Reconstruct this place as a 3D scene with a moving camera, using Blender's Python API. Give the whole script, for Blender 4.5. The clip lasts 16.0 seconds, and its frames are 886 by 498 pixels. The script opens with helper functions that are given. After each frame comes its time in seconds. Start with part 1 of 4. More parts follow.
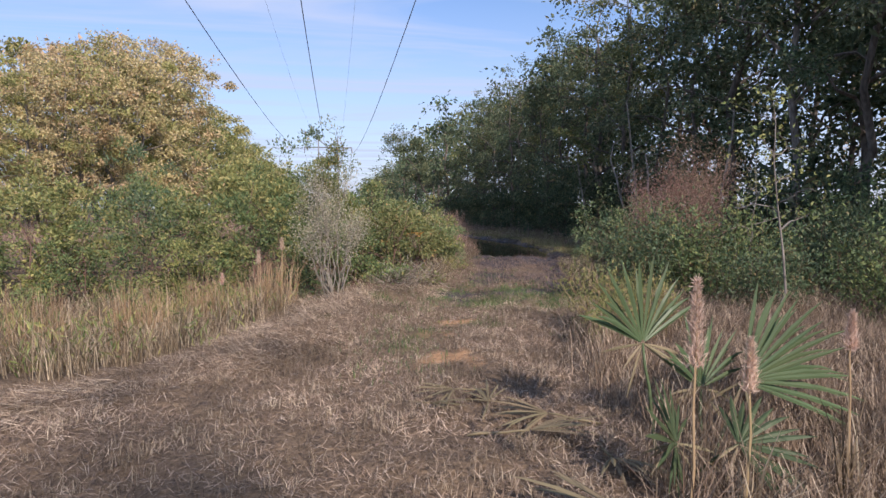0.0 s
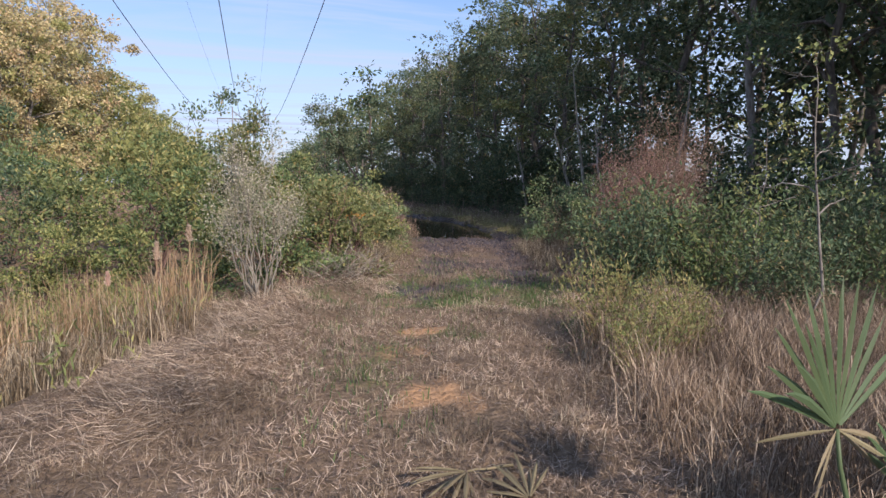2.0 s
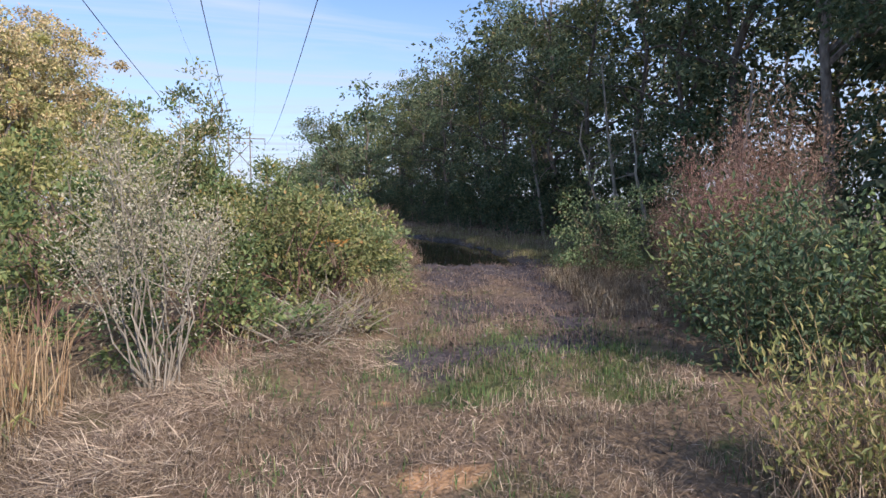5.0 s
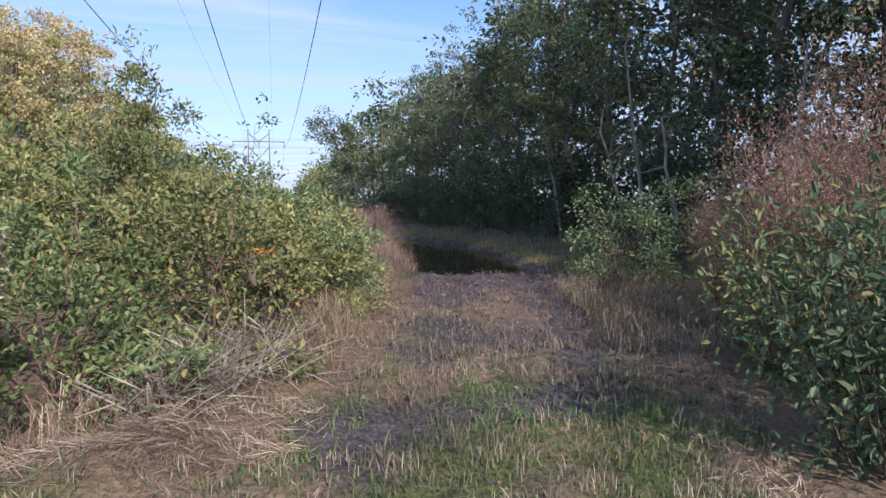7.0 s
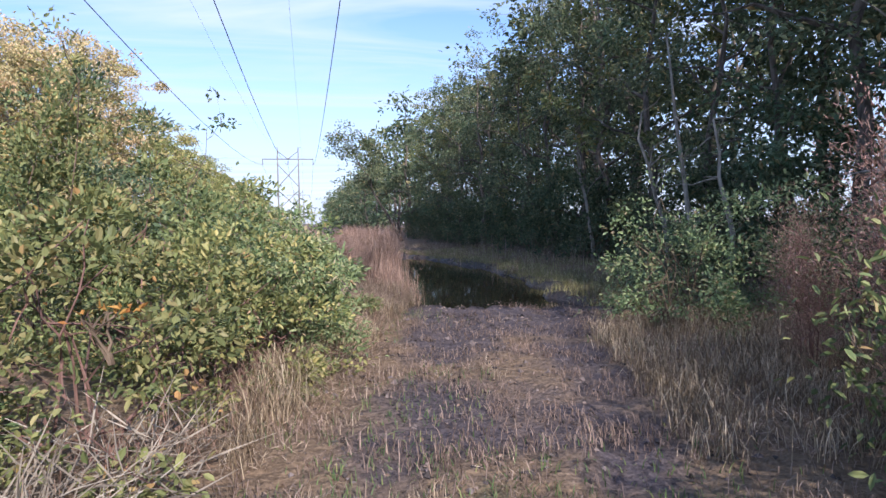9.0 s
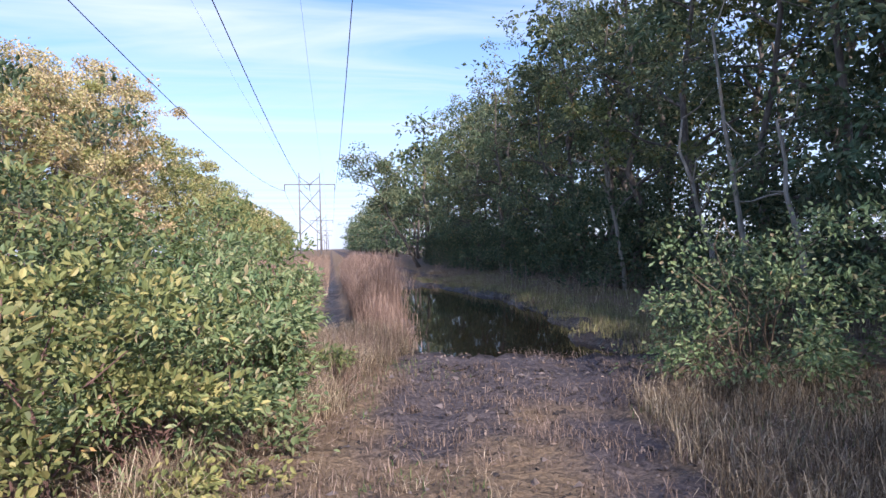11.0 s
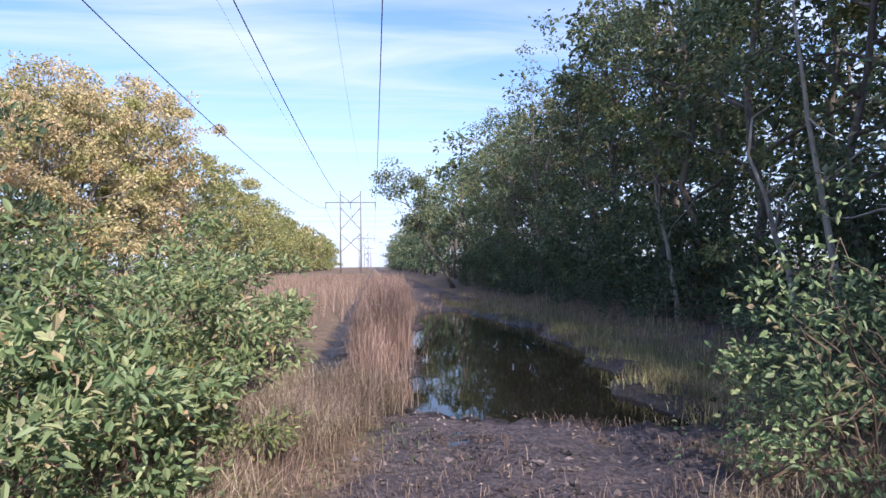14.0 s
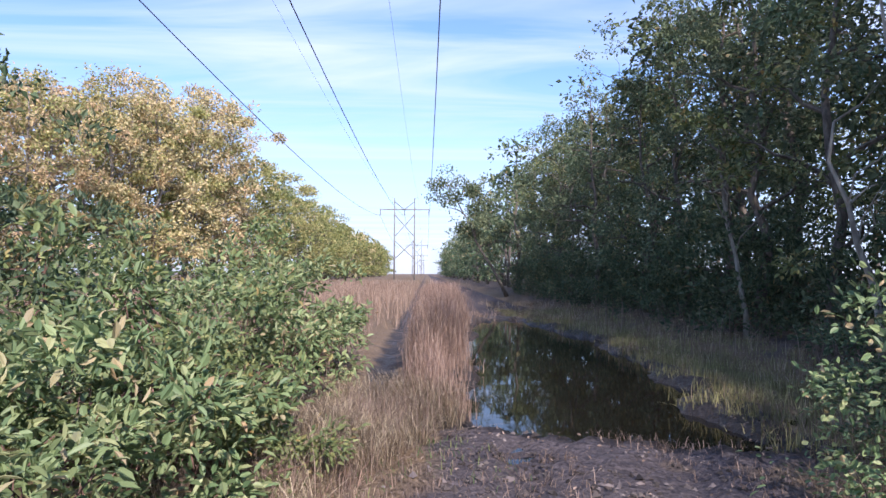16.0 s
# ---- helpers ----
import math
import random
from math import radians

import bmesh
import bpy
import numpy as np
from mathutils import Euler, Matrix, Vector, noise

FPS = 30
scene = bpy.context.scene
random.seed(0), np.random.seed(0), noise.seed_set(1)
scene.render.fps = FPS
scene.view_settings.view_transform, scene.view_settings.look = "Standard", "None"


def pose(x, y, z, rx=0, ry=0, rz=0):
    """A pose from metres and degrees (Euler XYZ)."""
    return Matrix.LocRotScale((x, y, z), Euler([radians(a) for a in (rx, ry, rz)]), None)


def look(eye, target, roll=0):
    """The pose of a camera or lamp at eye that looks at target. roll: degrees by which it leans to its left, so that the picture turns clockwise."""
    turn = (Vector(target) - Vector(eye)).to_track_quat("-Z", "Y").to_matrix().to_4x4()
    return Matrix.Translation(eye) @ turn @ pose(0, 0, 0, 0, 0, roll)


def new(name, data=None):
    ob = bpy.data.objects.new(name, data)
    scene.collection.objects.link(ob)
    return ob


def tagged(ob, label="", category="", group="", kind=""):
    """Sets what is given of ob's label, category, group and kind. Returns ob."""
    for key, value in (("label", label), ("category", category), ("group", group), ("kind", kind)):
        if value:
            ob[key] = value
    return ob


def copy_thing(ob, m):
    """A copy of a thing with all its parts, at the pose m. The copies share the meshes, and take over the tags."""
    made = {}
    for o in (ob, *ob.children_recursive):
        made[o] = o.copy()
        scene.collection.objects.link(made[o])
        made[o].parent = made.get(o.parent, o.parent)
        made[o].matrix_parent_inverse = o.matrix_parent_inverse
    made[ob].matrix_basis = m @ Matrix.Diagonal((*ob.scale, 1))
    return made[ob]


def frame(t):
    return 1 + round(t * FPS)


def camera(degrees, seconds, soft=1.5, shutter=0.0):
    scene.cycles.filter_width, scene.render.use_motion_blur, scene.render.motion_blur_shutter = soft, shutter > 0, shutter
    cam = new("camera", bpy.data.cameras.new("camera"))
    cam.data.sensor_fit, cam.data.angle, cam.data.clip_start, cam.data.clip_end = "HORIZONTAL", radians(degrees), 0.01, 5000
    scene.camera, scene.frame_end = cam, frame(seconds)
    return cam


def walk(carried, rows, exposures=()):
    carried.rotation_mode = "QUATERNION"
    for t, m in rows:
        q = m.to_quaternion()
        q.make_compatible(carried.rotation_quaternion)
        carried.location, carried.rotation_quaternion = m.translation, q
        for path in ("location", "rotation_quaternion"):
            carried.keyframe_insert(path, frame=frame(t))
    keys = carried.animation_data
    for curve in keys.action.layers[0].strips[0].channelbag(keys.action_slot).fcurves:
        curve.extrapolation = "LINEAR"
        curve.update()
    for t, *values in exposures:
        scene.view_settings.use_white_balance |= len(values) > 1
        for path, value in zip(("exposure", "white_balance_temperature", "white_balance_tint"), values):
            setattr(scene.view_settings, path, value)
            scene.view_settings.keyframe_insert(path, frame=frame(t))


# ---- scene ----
cam = camera(69.3, 16.0, soft=1.5)
METRES, EYE, TILT, LEAN, TURN = 14.5, 1.55, -3.6, 0.0, -9.5
ROWS = [
    (0.0, 0.0, 0.0, 0.0, 0.0, 0.0, -0.0),
    (0.5, -0.0009, 0.0311, 0.0009, -1.39, -0.16, 0.43),
    (1.0, -0.0125, 0.062, 0.0062, -5.44, -2.82, 0.22),
    (1.5, -0.0198, 0.0987, 0.0081, -7.08, -2.96, 0.15),
    (2.0, -0.0303, 0.1361, 0.0104, -7.06, -2.18, 0.15),
    (2.5, -0.0288, 0.1791, 0.0112, -6.41, -1.47, 0.34),
    (3.0, -0.0293, 0.2207, 0.0138, -6.49, -1.22, 0.42),
    (3.5, -0.0278, 0.2599, 0.0153, -6.53, -0.85, 0.52),
    (4.0, -0.0281, 0.2996, 0.0172, -6.77, -0.69, 0.5),
    (6.5, 0.0249, 0.4809, 0.0222, -7.34, -0.25, 0.91),
    (7.0, 0.0379, 0.517, 0.0234, -5.14, -0.28, 0.87),
    (7.5, 0.0435, 0.5492, 0.0272, -3.89, -0.15, 0.9),
    (8.0, 0.054, 0.5865, 0.0299, -3.22, 0.26, 1.02),
    (8.5, 0.0622, 0.6232, 0.0344, -3.05, 0.61, 1.12),
    (9.0, 0.0752, 0.6586, 0.0375, -2.42, 1.16, 1.13),
    (9.5, 0.0821, 0.6921, 0.041, -2.02, 1.91, 1.24),
    (12.0, 0.118, 0.8741, 0.0534, 1.25, 4.35, 1.06),
    (12.5, 0.1216, 0.9005, 0.0574, 1.96, 4.87, 0.87),
    (13.0, 0.1229, 0.9232, 0.061, 2.34, 4.95, 0.66),
    (13.5, 0.1283, 0.9381, 0.0619, 3.05, 5.08, 0.64),
    (14.0, 0.1362, 0.9497, 0.0632, 3.38, 5.12, 0.42),
    (14.5, 0.135, 0.9552, 0.064, 3.83, 5.12, 0.27),
    (15.0, 0.1278, 0.9614, 0.0641, 4.47, 5.46, 0.05),
    (15.5, 0.1272, 0.9633, 0.0646, 5.47, 5.65, -0.26),
    (16.0, 0.1293, 0.9631, 0.0651, 8.01, 5.78, -0.7),
]
walk(cam, [(t, pose(0, 0, EYE, TILT, LEAN, TURN) @ pose(METRES * x, METRES * y, METRES * z, 90 + pitch, roll, yaw)) for t, x, y, z, yaw, pitch, roll in ROWS],
     [(0.0, 0.6, 6050, 21), (4.0, 0.76, 6000, 18), (7.5, 0.85, 5700, 18), (9.5, 1.12, 5700, 21), (16.0, 1.12, 5650, 22)])

# ---- light ----
SUN_AZ, SUN_EL = (0.22, -0.9755), 30.0
world = bpy.data.worlds.new("sky_world")
scene.world = world
world.use_nodes = True
wn, wl = world.node_tree.nodes, world.node_tree.links
wn.clear()
sky = wn.new("ShaderNodeTexSky")
sky.sky_type, sky.sun_disc = "NISHITA", False
sky.sun_elevation, sky.sun_rotation = radians(SUN_EL), math.atan2(SUN_AZ[0], SUN_AZ[1])
sky.air_density, sky.dust_density, sky.ozone_density = 1.0, 0.0, 2.6
co = wn.new("ShaderNodeTexCoord")
sep = wn.new("ShaderNodeSeparateXYZ")
wl.new(co.outputs["Generated"], sep.inputs[0])
up = wn.new("ShaderNodeMath"); up.operation = "MAXIMUM"; up.inputs[1].default_value = 0.04
wl.new(sep.outputs["Z"], up.inputs[0])
flat = wn.new("ShaderNodeVectorMath"); flat.operation = "DIVIDE"
wl.new(co.outputs["Generated"], flat.inputs[0]); wl.new(up.outputs[0], flat.inputs[1])
stretch = wn.new("ShaderNodeMapping"); stretch.inputs["Rotation"].default_value = (0, 0, radians(24)); stretch.inputs["Scale"].default_value = (0.42, 1.5, 0.0)
wl.new(flat.outputs[0], stretch.inputs[0])
cirrus = wn.new("ShaderNodeTexNoise"); cirrus.inputs["Scale"].default_value = 0.85; cirrus.inputs["Detail"].default_value = 6; cirrus.inputs["Roughness"].default_value = 0.55; cirrus.inputs["Distortion"].default_value = 0.7
wl.new(stretch.outputs[0], cirrus.inputs["Vector"])
veil = wn.new("ShaderNodeMapRange"); veil.inputs[1].default_value, veil.inputs[2].default_value = 0.44, 0.70; veil.inputs[4].default_value = 0.8
wl.new(cirrus.outputs[0], veil.inputs[0])
cloud = wn.new("ShaderNodeMix"); cloud.data_type = "RGBA"
wl.new(veil.outputs[0], cloud.inputs["Factor"]); wl.new(sky.outputs[0], cloud.inputs["A"]); cloud.inputs["B"].default_value = (4.6, 5.0, 5.7, 1)
back = wn.new("ShaderNodeBackground"); back.inputs[1].default_value = 0.1
low = wn.new("ShaderNodeMapRange"); low.inputs[1].default_value, low.inputs[2].default_value, low.inputs[3].default_value, low.inputs[4].default_value = 0.0, 0.3, 0.85, 0.0
wl.new(sep.outputs["Z"], low.inputs[0])
haze = wn.new("ShaderNodeMix"); haze.data_type = "RGBA"
wl.new(low.outputs[0], haze.inputs["Factor"]); wl.new(cloud.outputs["Result"], haze.inputs["A"]); haze.inputs["B"].default_value = (3.3, 3.75, 4.6, 1)
wl.new(haze.outputs["Result"], back.inputs[0])
wout = wn.new("ShaderNodeOutputWorld")
wl.new(back.outputs[0], wout.inputs[0])
sun = new("sun", bpy.data.lights.new("sun", "SUN"))
sun.data.energy, sun.data.angle, sun.data.color = 3.3, radians(1.0), (1.0, 0.87, 0.70)
sx, sy, sz = SUN_AZ[0] * math.cos(radians(SUN_EL)), SUN_AZ[1] * math.cos(radians(SUN_EL)), math.sin(radians(SUN_EL))
sun.matrix_world = look((60 * sx, 60 * sy, 60 * sz), (0, 0, 0))


# ---- materials ----
def material(name):
    m = bpy.data.materials.new(name)
    m.use_nodes = True
    n = m.node_tree.nodes
    return m, n, m.node_tree.links, n["Principled BSDF"]


def ramp(n, l, source, stops):
    r = n.new("ShaderNodeValToRGB")
    while len(r.color_ramp.elements) < len(stops):
        r.color_ramp.elements.new(0.5)
    for e, (p, c) in zip(r.color_ramp.elements, stops):
        e.position, e.color = p, (*c, 1)
    l.new(source, r.inputs[0])
    return r.outputs[0]


def leaf_material(name, stops, glow=0.35, rough=0.5, low=0.7, high=1.25, sheen=0.18):
    """Leaves: each its own tone, thin enough to let light through."""
    m, n, l, b = material(name)
    g = n.new("ShaderNodeNewGeometry")
    c = ramp(n, l, g.outputs["Random Per Island"], stops)
    tc = n.new("ShaderNodeTexCoord")
    nz = n.new("ShaderNodeTexNoise"); nz.inputs["Scale"].default_value = 1.3; nz.inputs["Detail"].default_value = 3
    l.new(tc.outputs["Object"], nz.inputs["Vector"])
    mr = n.new("ShaderNodeMapRange"); mr.inputs[1].default_value, mr.inputs[2].default_value, mr.inputs[3].default_value, mr.inputs[4].default_value = 0.3, 0.7, low, high
    l.new(nz.outputs[0], mr.inputs[0])
    oi = n.new("ShaderNodeObjectInfo")
    hs = n.new("ShaderNodeHueSaturation")
    hm = n.new("ShaderNodeMapRange"); hm.inputs[3].default_value, hm.inputs[4].default_value = 0.485, 0.515
    l.new(oi.outputs["Random"], hm.inputs[0]); l.new(hm.outputs[0], hs.inputs["Hue"])
    l.new(mr.outputs[0], hs.inputs["Value"]); l.new(c, hs.inputs["Color"])
    l.new(hs.outputs[0], b.inputs["Base Color"])
    b.inputs["Roughness"].default_value = rough
    b.inputs["Specular IOR Level"].default_value = sheen
    t = n.new("ShaderNodeBsdfTranslucent")
    thin = n.new("ShaderNodeMix"); thin.data_type = "RGBA"; thin.inputs["Factor"].default_value = 1 - 0.8 * glow
    l.new(hs.outputs[0], thin.inputs["A"]); thin.inputs["B"].default_value = (0, 0, 0, 1)
    l.new(thin.outputs["Result"], t.inputs[0])
    mix = n.new("ShaderNodeAddShader")
    l.new(b.outputs[0], mix.inputs[0]); l.new(t.outputs[0], mix.inputs[1])
    l.new(mix.outputs[0], n["Material Output"].inputs[0])
    return m


def bark_material(name, a, c, scale=9.0):
    m, n, l, b = material(name)
    tc = n.new("ShaderNodeTexCoord")
    mp = n.new("ShaderNodeMapping"); mp.inputs["Scale"].default_value = (scale, scale, scale * 0.25)
    l.new(tc.outputs["Object"], mp.inputs[0])
    nz = n.new("ShaderNodeTexNoise"); nz.inputs["Scale"].default_value = 1.5; nz.inputs["Detail"].default_value = 6
    l.new(mp.outputs[0], nz.inputs["Vector"])
    l.new(ramp(n, l, nz.outputs[0], [(0.3, a), (0.7, c)]), b.inputs["Base Color"])
    bp = n.new("ShaderNodeBump"); bp.inputs["Strength"].default_value = 0.6; bp.inputs["Distance"].default_value = 0.02
    l.new(nz.outputs[0], bp.inputs["Height"]); l.new(bp.outputs[0], b.inputs["Normal"])
    b.inputs["Roughness"].default_value = 0.9
    return m


def ground_material():
    m, n, l, b = material("trail_earth")
    tc = n.new("ShaderNodeTexCoord")
    at = n.new("ShaderNodeVertexColor"); at.layer_name = "cover"
    sp = n.new("ShaderNodeSeparateColor"); l.new(at.outputs[0], sp.inputs[0])
    fine = n.new("ShaderNodeTexNoise"); fine.inputs["Scale"].default_value = 28; fine.inputs["Detail"].default_value = 7; fine.inputs["Roughness"].default_value = 0.7
    broad = n.new("ShaderNodeTexNoise"); broad.inputs["Scale"].default_value = 1.6; broad.inputs["Detail"].default_value = 5
    for x in (fine, broad):
        l.new(tc.outputs["Object"], x.inputs["Vector"])
    def layer(lo, hi):
        return ramp(n, l, fine.outputs[0], [(0.32, lo), (0.68, hi)])
    def over(a, c, mask, sharp):
        k = n.new("ShaderNodeMath"); k.operation = "ADD"
        off = n.new("ShaderNodeMath"); off.operation = "MULTIPLY_ADD"; off.inputs[1].default_value, off.inputs[2].default_value = 1.1, -0.55
        l.new(broad.outputs[0], off.inputs[0]); l.new(off.outputs[0], k.inputs[0]); l.new(mask, k.inputs[1])
        s = n.new("ShaderNodeMapRange"); s.inputs[1].default_value, s.inputs[2].default_value = 0.5 - sharp, 0.5 + sharp
        l.new(k.outputs[0], s.inputs[0])
        x = n.new("ShaderNodeMix"); x.data_type = "RGBA"
        l.new(s.outputs[0], x.inputs["Factor"]); l.new(a, x.inputs["A"]); l.new(c, x.inputs["B"])
        return x.outputs["Result"]
    c = layer((0.12, 0.085, 0.055), (0.34, 0.25, 0.165))
    c = over(c, layer((0.075, 0.085, 0.03), (0.2, 0.2, 0.085)), sp.outputs[1], 0.2)
    c = over(c, layer((0.045, 0.038, 0.04), (0.175, 0.148, 0.152)), sp.outputs[0], 0.2)
    # Pale sandy earth, also used to paint sunlit spots on the trail.
    c = over(c, layer((0.40, 0.22, 0.105), (0.64, 0.41, 0.23)), sp.outputs[2], 0.12)
    c = over(c, layer((0.018, 0.015, 0.013), (0.075, 0.062, 0.055)), at.outputs["Alpha"], 0.2)
    l.new(c, b.inputs["Base Color"])
    wet = n.new("ShaderNodeMapRange"); wet.inputs[3].default_value, wet.inputs[4].default_value = 0.95, 0.32
    l.new(at.outputs["Alpha"], wet.inputs[0]); l.new(wet.outputs[0], b.inputs["Roughness"])
    b.inputs["Specular IOR Level"].default_value = 0.2
    bp = n.new("ShaderNodeBump"); bp.inputs["Strength"].default_value = 0.8; bp.inputs["Distance"].default_value = 0.03
    l.new(fine.outputs[0], bp.inputs["Height"])
    lump = n.new("ShaderNodeTexNoise"); lump.inputs["Scale"].default_value = 8; lump.inputs["Detail"].default_value = 3
    l.new(tc.outputs["Object"], lump.inputs["Vector"])
    bq = n.new("ShaderNodeBump"); bq.inputs["Strength"].default_value = 0.9; bq.inputs["Distance"].default_value = 0.07
    l.new(lump.outputs[0], bq.inputs["Height"]); l.new(bp.outputs[0], bq.inputs["Normal"]); l.new(bq.outputs[0], b.inputs["Normal"])
    return m


def plain_material(name, a, c, rough=0.6, metal=0.0, scale=6.0):
    m, n, l, b = material(name)
    tc = n.new("ShaderNodeTexCoord")
    nz = n.new("ShaderNodeTexNoise"); nz.inputs["Scale"].default_value = scale; nz.inputs["Detail"].default_value = 5
    l.new(tc.outputs["Object"], nz.inputs["Vector"])
    l.new(ramp(n, l, nz.outputs[0], [(0.3, a), (0.7, c)]), b.inputs["Base Color"])
    b.inputs["Roughness"].default_value, b.inputs["Metallic"].default_value = rough, metal
    return m


def water_material():
    m, n, l, b = material("pond_water")
    b.inputs["Base Color"].default_value = (0.012, 0.010, 0.007, 1)
    b.inputs["Roughness"].default_value = 0.03
    b.inputs["IOR"].default_value = 1.33
    b.inputs["Specular IOR Level"].default_value = 0.35
    tc = n.new("ShaderNodeTexCoord")
    nz = n.new("ShaderNodeTexNoise"); nz.inputs["Scale"].default_value = 3; nz.inputs["Detail"].default_value = 2
    l.new(tc.outputs["Object"], nz.inputs["Vector"])
    bp = n.new("ShaderNodeBump"); bp.inputs["Strength"].default_value = 0.04; bp.inputs["Distance"].default_value = 0.02
    l.new(nz.outputs[0], bp.inputs["Height"]); l.new(bp.outputs[0], b.inputs["Normal"])
    return m


LEAF_DARK = leaf_material("dark_green_leaf", [(0.0, (0.065, 0.092, 0.055)), (0.6, (0.13, 0.165, 0.092)), (0.94, (0.205, 0.225, 0.12)), (1.0, (0.32, 0.26, 0.14))], 0.5, 0.6)
LEAF_MID = leaf_material("green_leaf", [(0.0, (0.055, 0.09, 0.048)), (0.6, (0.105, 0.15, 0.08)), (0.95, (0.17, 0.195, 0.10)), (1.0, (0.28, 0.21, 0.10))], 0.35)
LEAF_BRIGHT = leaf_material("bright_green_leaf", [(0.0, (0.08, 0.12, 0.05)), (0.6, (0.155, 0.2, 0.08)), (0.95, (0.235, 0.255, 0.1)), (1.0, (0.34, 0.25, 0.1))], 0.45, 0.5, 0.6, 1.3, 0.2)
# Darker greens that carry the shade inside the woods in the leaf colour.
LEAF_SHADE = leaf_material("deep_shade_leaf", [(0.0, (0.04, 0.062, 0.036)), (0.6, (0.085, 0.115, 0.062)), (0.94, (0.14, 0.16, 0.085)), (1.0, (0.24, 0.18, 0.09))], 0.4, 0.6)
LEAF_BROAD = leaf_material("broad_blue_green_leaf", [(0.0, (0.09, 0.135, 0.06)), (0.55, (0.175, 0.225, 0.10)), (0.9, (0.27, 0.29, 0.14)), (0.96, (0.3, 0.25, 0.15)), (1.0, (0.36, 0.24, 0.14))], 0.45, 0.5, 0.75, 1.3, 0.28)
LEAF_GOLD = leaf_material("yellow_green_leaf", [(0.0, (0.19, 0.2, 0.075)), (0.5, (0.31, 0.3, 0.115)), (1.0, (0.45, 0.37, 0.17))], 0.35)
LEAF_TAN = leaf_material("autumn_leaf", [(0.0, (0.27, 0.25, 0.13)), (0.4, (0.45, 0.375, 0.195)), (0.75, (0.56, 0.44, 0.25)), (1.0, (0.58, 0.41, 0.25))], 0.3)
LEAF_OLIVE = leaf_material("olive_leaf", [(0.0, (0.11, 0.14, 0.05)), (0.6, (0.23, 0.245, 0.09)), (1.0, (0.37, 0.33, 0.13))], 0.35)
LEAF_MIXED = leaf_material("mixed_green_leaf", [(0.0, (0.085, 0.115, 0.045)), (0.6, (0.18, 0.205, 0.08)), (0.94, (0.27, 0.255, 0.11)), (1.0, (0.38, 0.25, 0.09))], 0.35)
LEAF_GREY = leaf_material("grey_seed_leaf", [(0.0, (0.22, 0.2, 0.13)), (0.6, (0.36, 0.33, 0.24)), (1.0, (0.54, 0.5, 0.4))], 0.25)
LEAF_RUST = leaf_material("dead_brown_leaf", [(0.0, (0.16, 0.10, 0.075)), (0.6, (0.30, 0.195, 0.15)), (1.0, (0.42, 0.29, 0.23))], 0.25, 0.8)
THATCH = leaf_material("trampled_straw", [(0.0, (0.10, 0.075, 0.058)), (0.45, (0.27, 0.205, 0.15)), (0.8, (0.46, 0.37, 0.27)), (1.0, (0.62, 0.52, 0.40))], 0.2, 0.8, 0.45, 1.35)
STRAW = leaf_material("dry_straw", [(0.0, (0.095, 0.068, 0.045)), (0.5, (0.22, 0.165, 0.11)), (0.8, (0.38, 0.3, 0.21)), (1.0, (0.56, 0.46, 0.34))], 0.25, 0.7)
PALE_STRAW = leaf_material("pale_bent_straw", [(0.0, (0.09, 0.065, 0.045)), (0.45, (0.23, 0.175, 0.115)), (0.8, (0.4, 0.32, 0.22)), (1.0, (0.6, 0.5, 0.36))], 0.25, 0.7, 0.6, 1.3)
SEDGE = leaf_material("pink_tan_sedge", [(0.0, (0.12, 0.078, 0.062)), (0.5, (0.25, 0.165, 0.13)), (1.0, (0.42, 0.31, 0.25))], 0.25, 0.7)
GRASS = leaf_material("green_grass", [(0.0, (0.05, 0.095, 0.035)), (0.6, (0.095, 0.155, 0.058)), (1.0, (0.2, 0.22, 0.09))], 0.3)
OLIVE_GRASS = leaf_material("olive_grass", [(0.0, (0.10, 0.10, 0.045)), (0.6, (0.235, 0.22, 0.10)), (1.0, (0.38, 0.34, 0.18))], 0.25, 0.7)
DEADWEED = leaf_material("dead_weed_stem", [(0.0, (0.10, 0.075, 0.06)), (0.6, (0.22, 0.165, 0.13)), (1.0, (0.36, 0.28, 0.22))], 0.2, 0.8)
REED = leaf_material("dead_reed", [(0.0, (0.22, 0.15, 0.08)), (0.5, (0.36, 0.26, 0.14)), (1.0, (0.5, 0.4, 0.25))], 0.25, 0.7)
BARK = bark_material("grey_brown_bark", (0.06, 0.05, 0.04), (0.2, 0.17, 0.14))
BARK_PALE = bark_material("pale_bark", (0.12, 0.105, 0.09), (0.34, 0.31, 0.27))
STEM_GREY = bark_material("bleached_stem", (0.19, 0.165, 0.13), (0.38, 0.345, 0.285))
STEM_RED = bark_material("reddish_stem", (0.10, 0.055, 0.045), (0.25, 0.15, 0.12))
STEM = bark_material("twig_bark", (0.07, 0.05, 0.035), (0.2, 0.15, 0.1))
EARTH = ground_material()
WATER = water_material()
CABLE = plain_material("weathered_cable", (0.04, 0.04, 0.045), (0.07, 0.07, 0.08), 0.6, 0.3)
# Pole wood lightened so that its colour holds the haze of distance.
POLE = plain_material("hazed_pole_wood", (0.15, 0.14, 0.135), (0.26, 0.245, 0.23), 0.85, 0.0, 3)
STEEL = plain_material("galvanised_steel", (0.3, 0.31, 0.32), (0.45, 0.46, 0.47), 0.5, 0.7)
GLASSY = plain_material("brown_porcelain", (0.12, 0.09, 0.08), (0.2, 0.16, 0.14), 0.25)


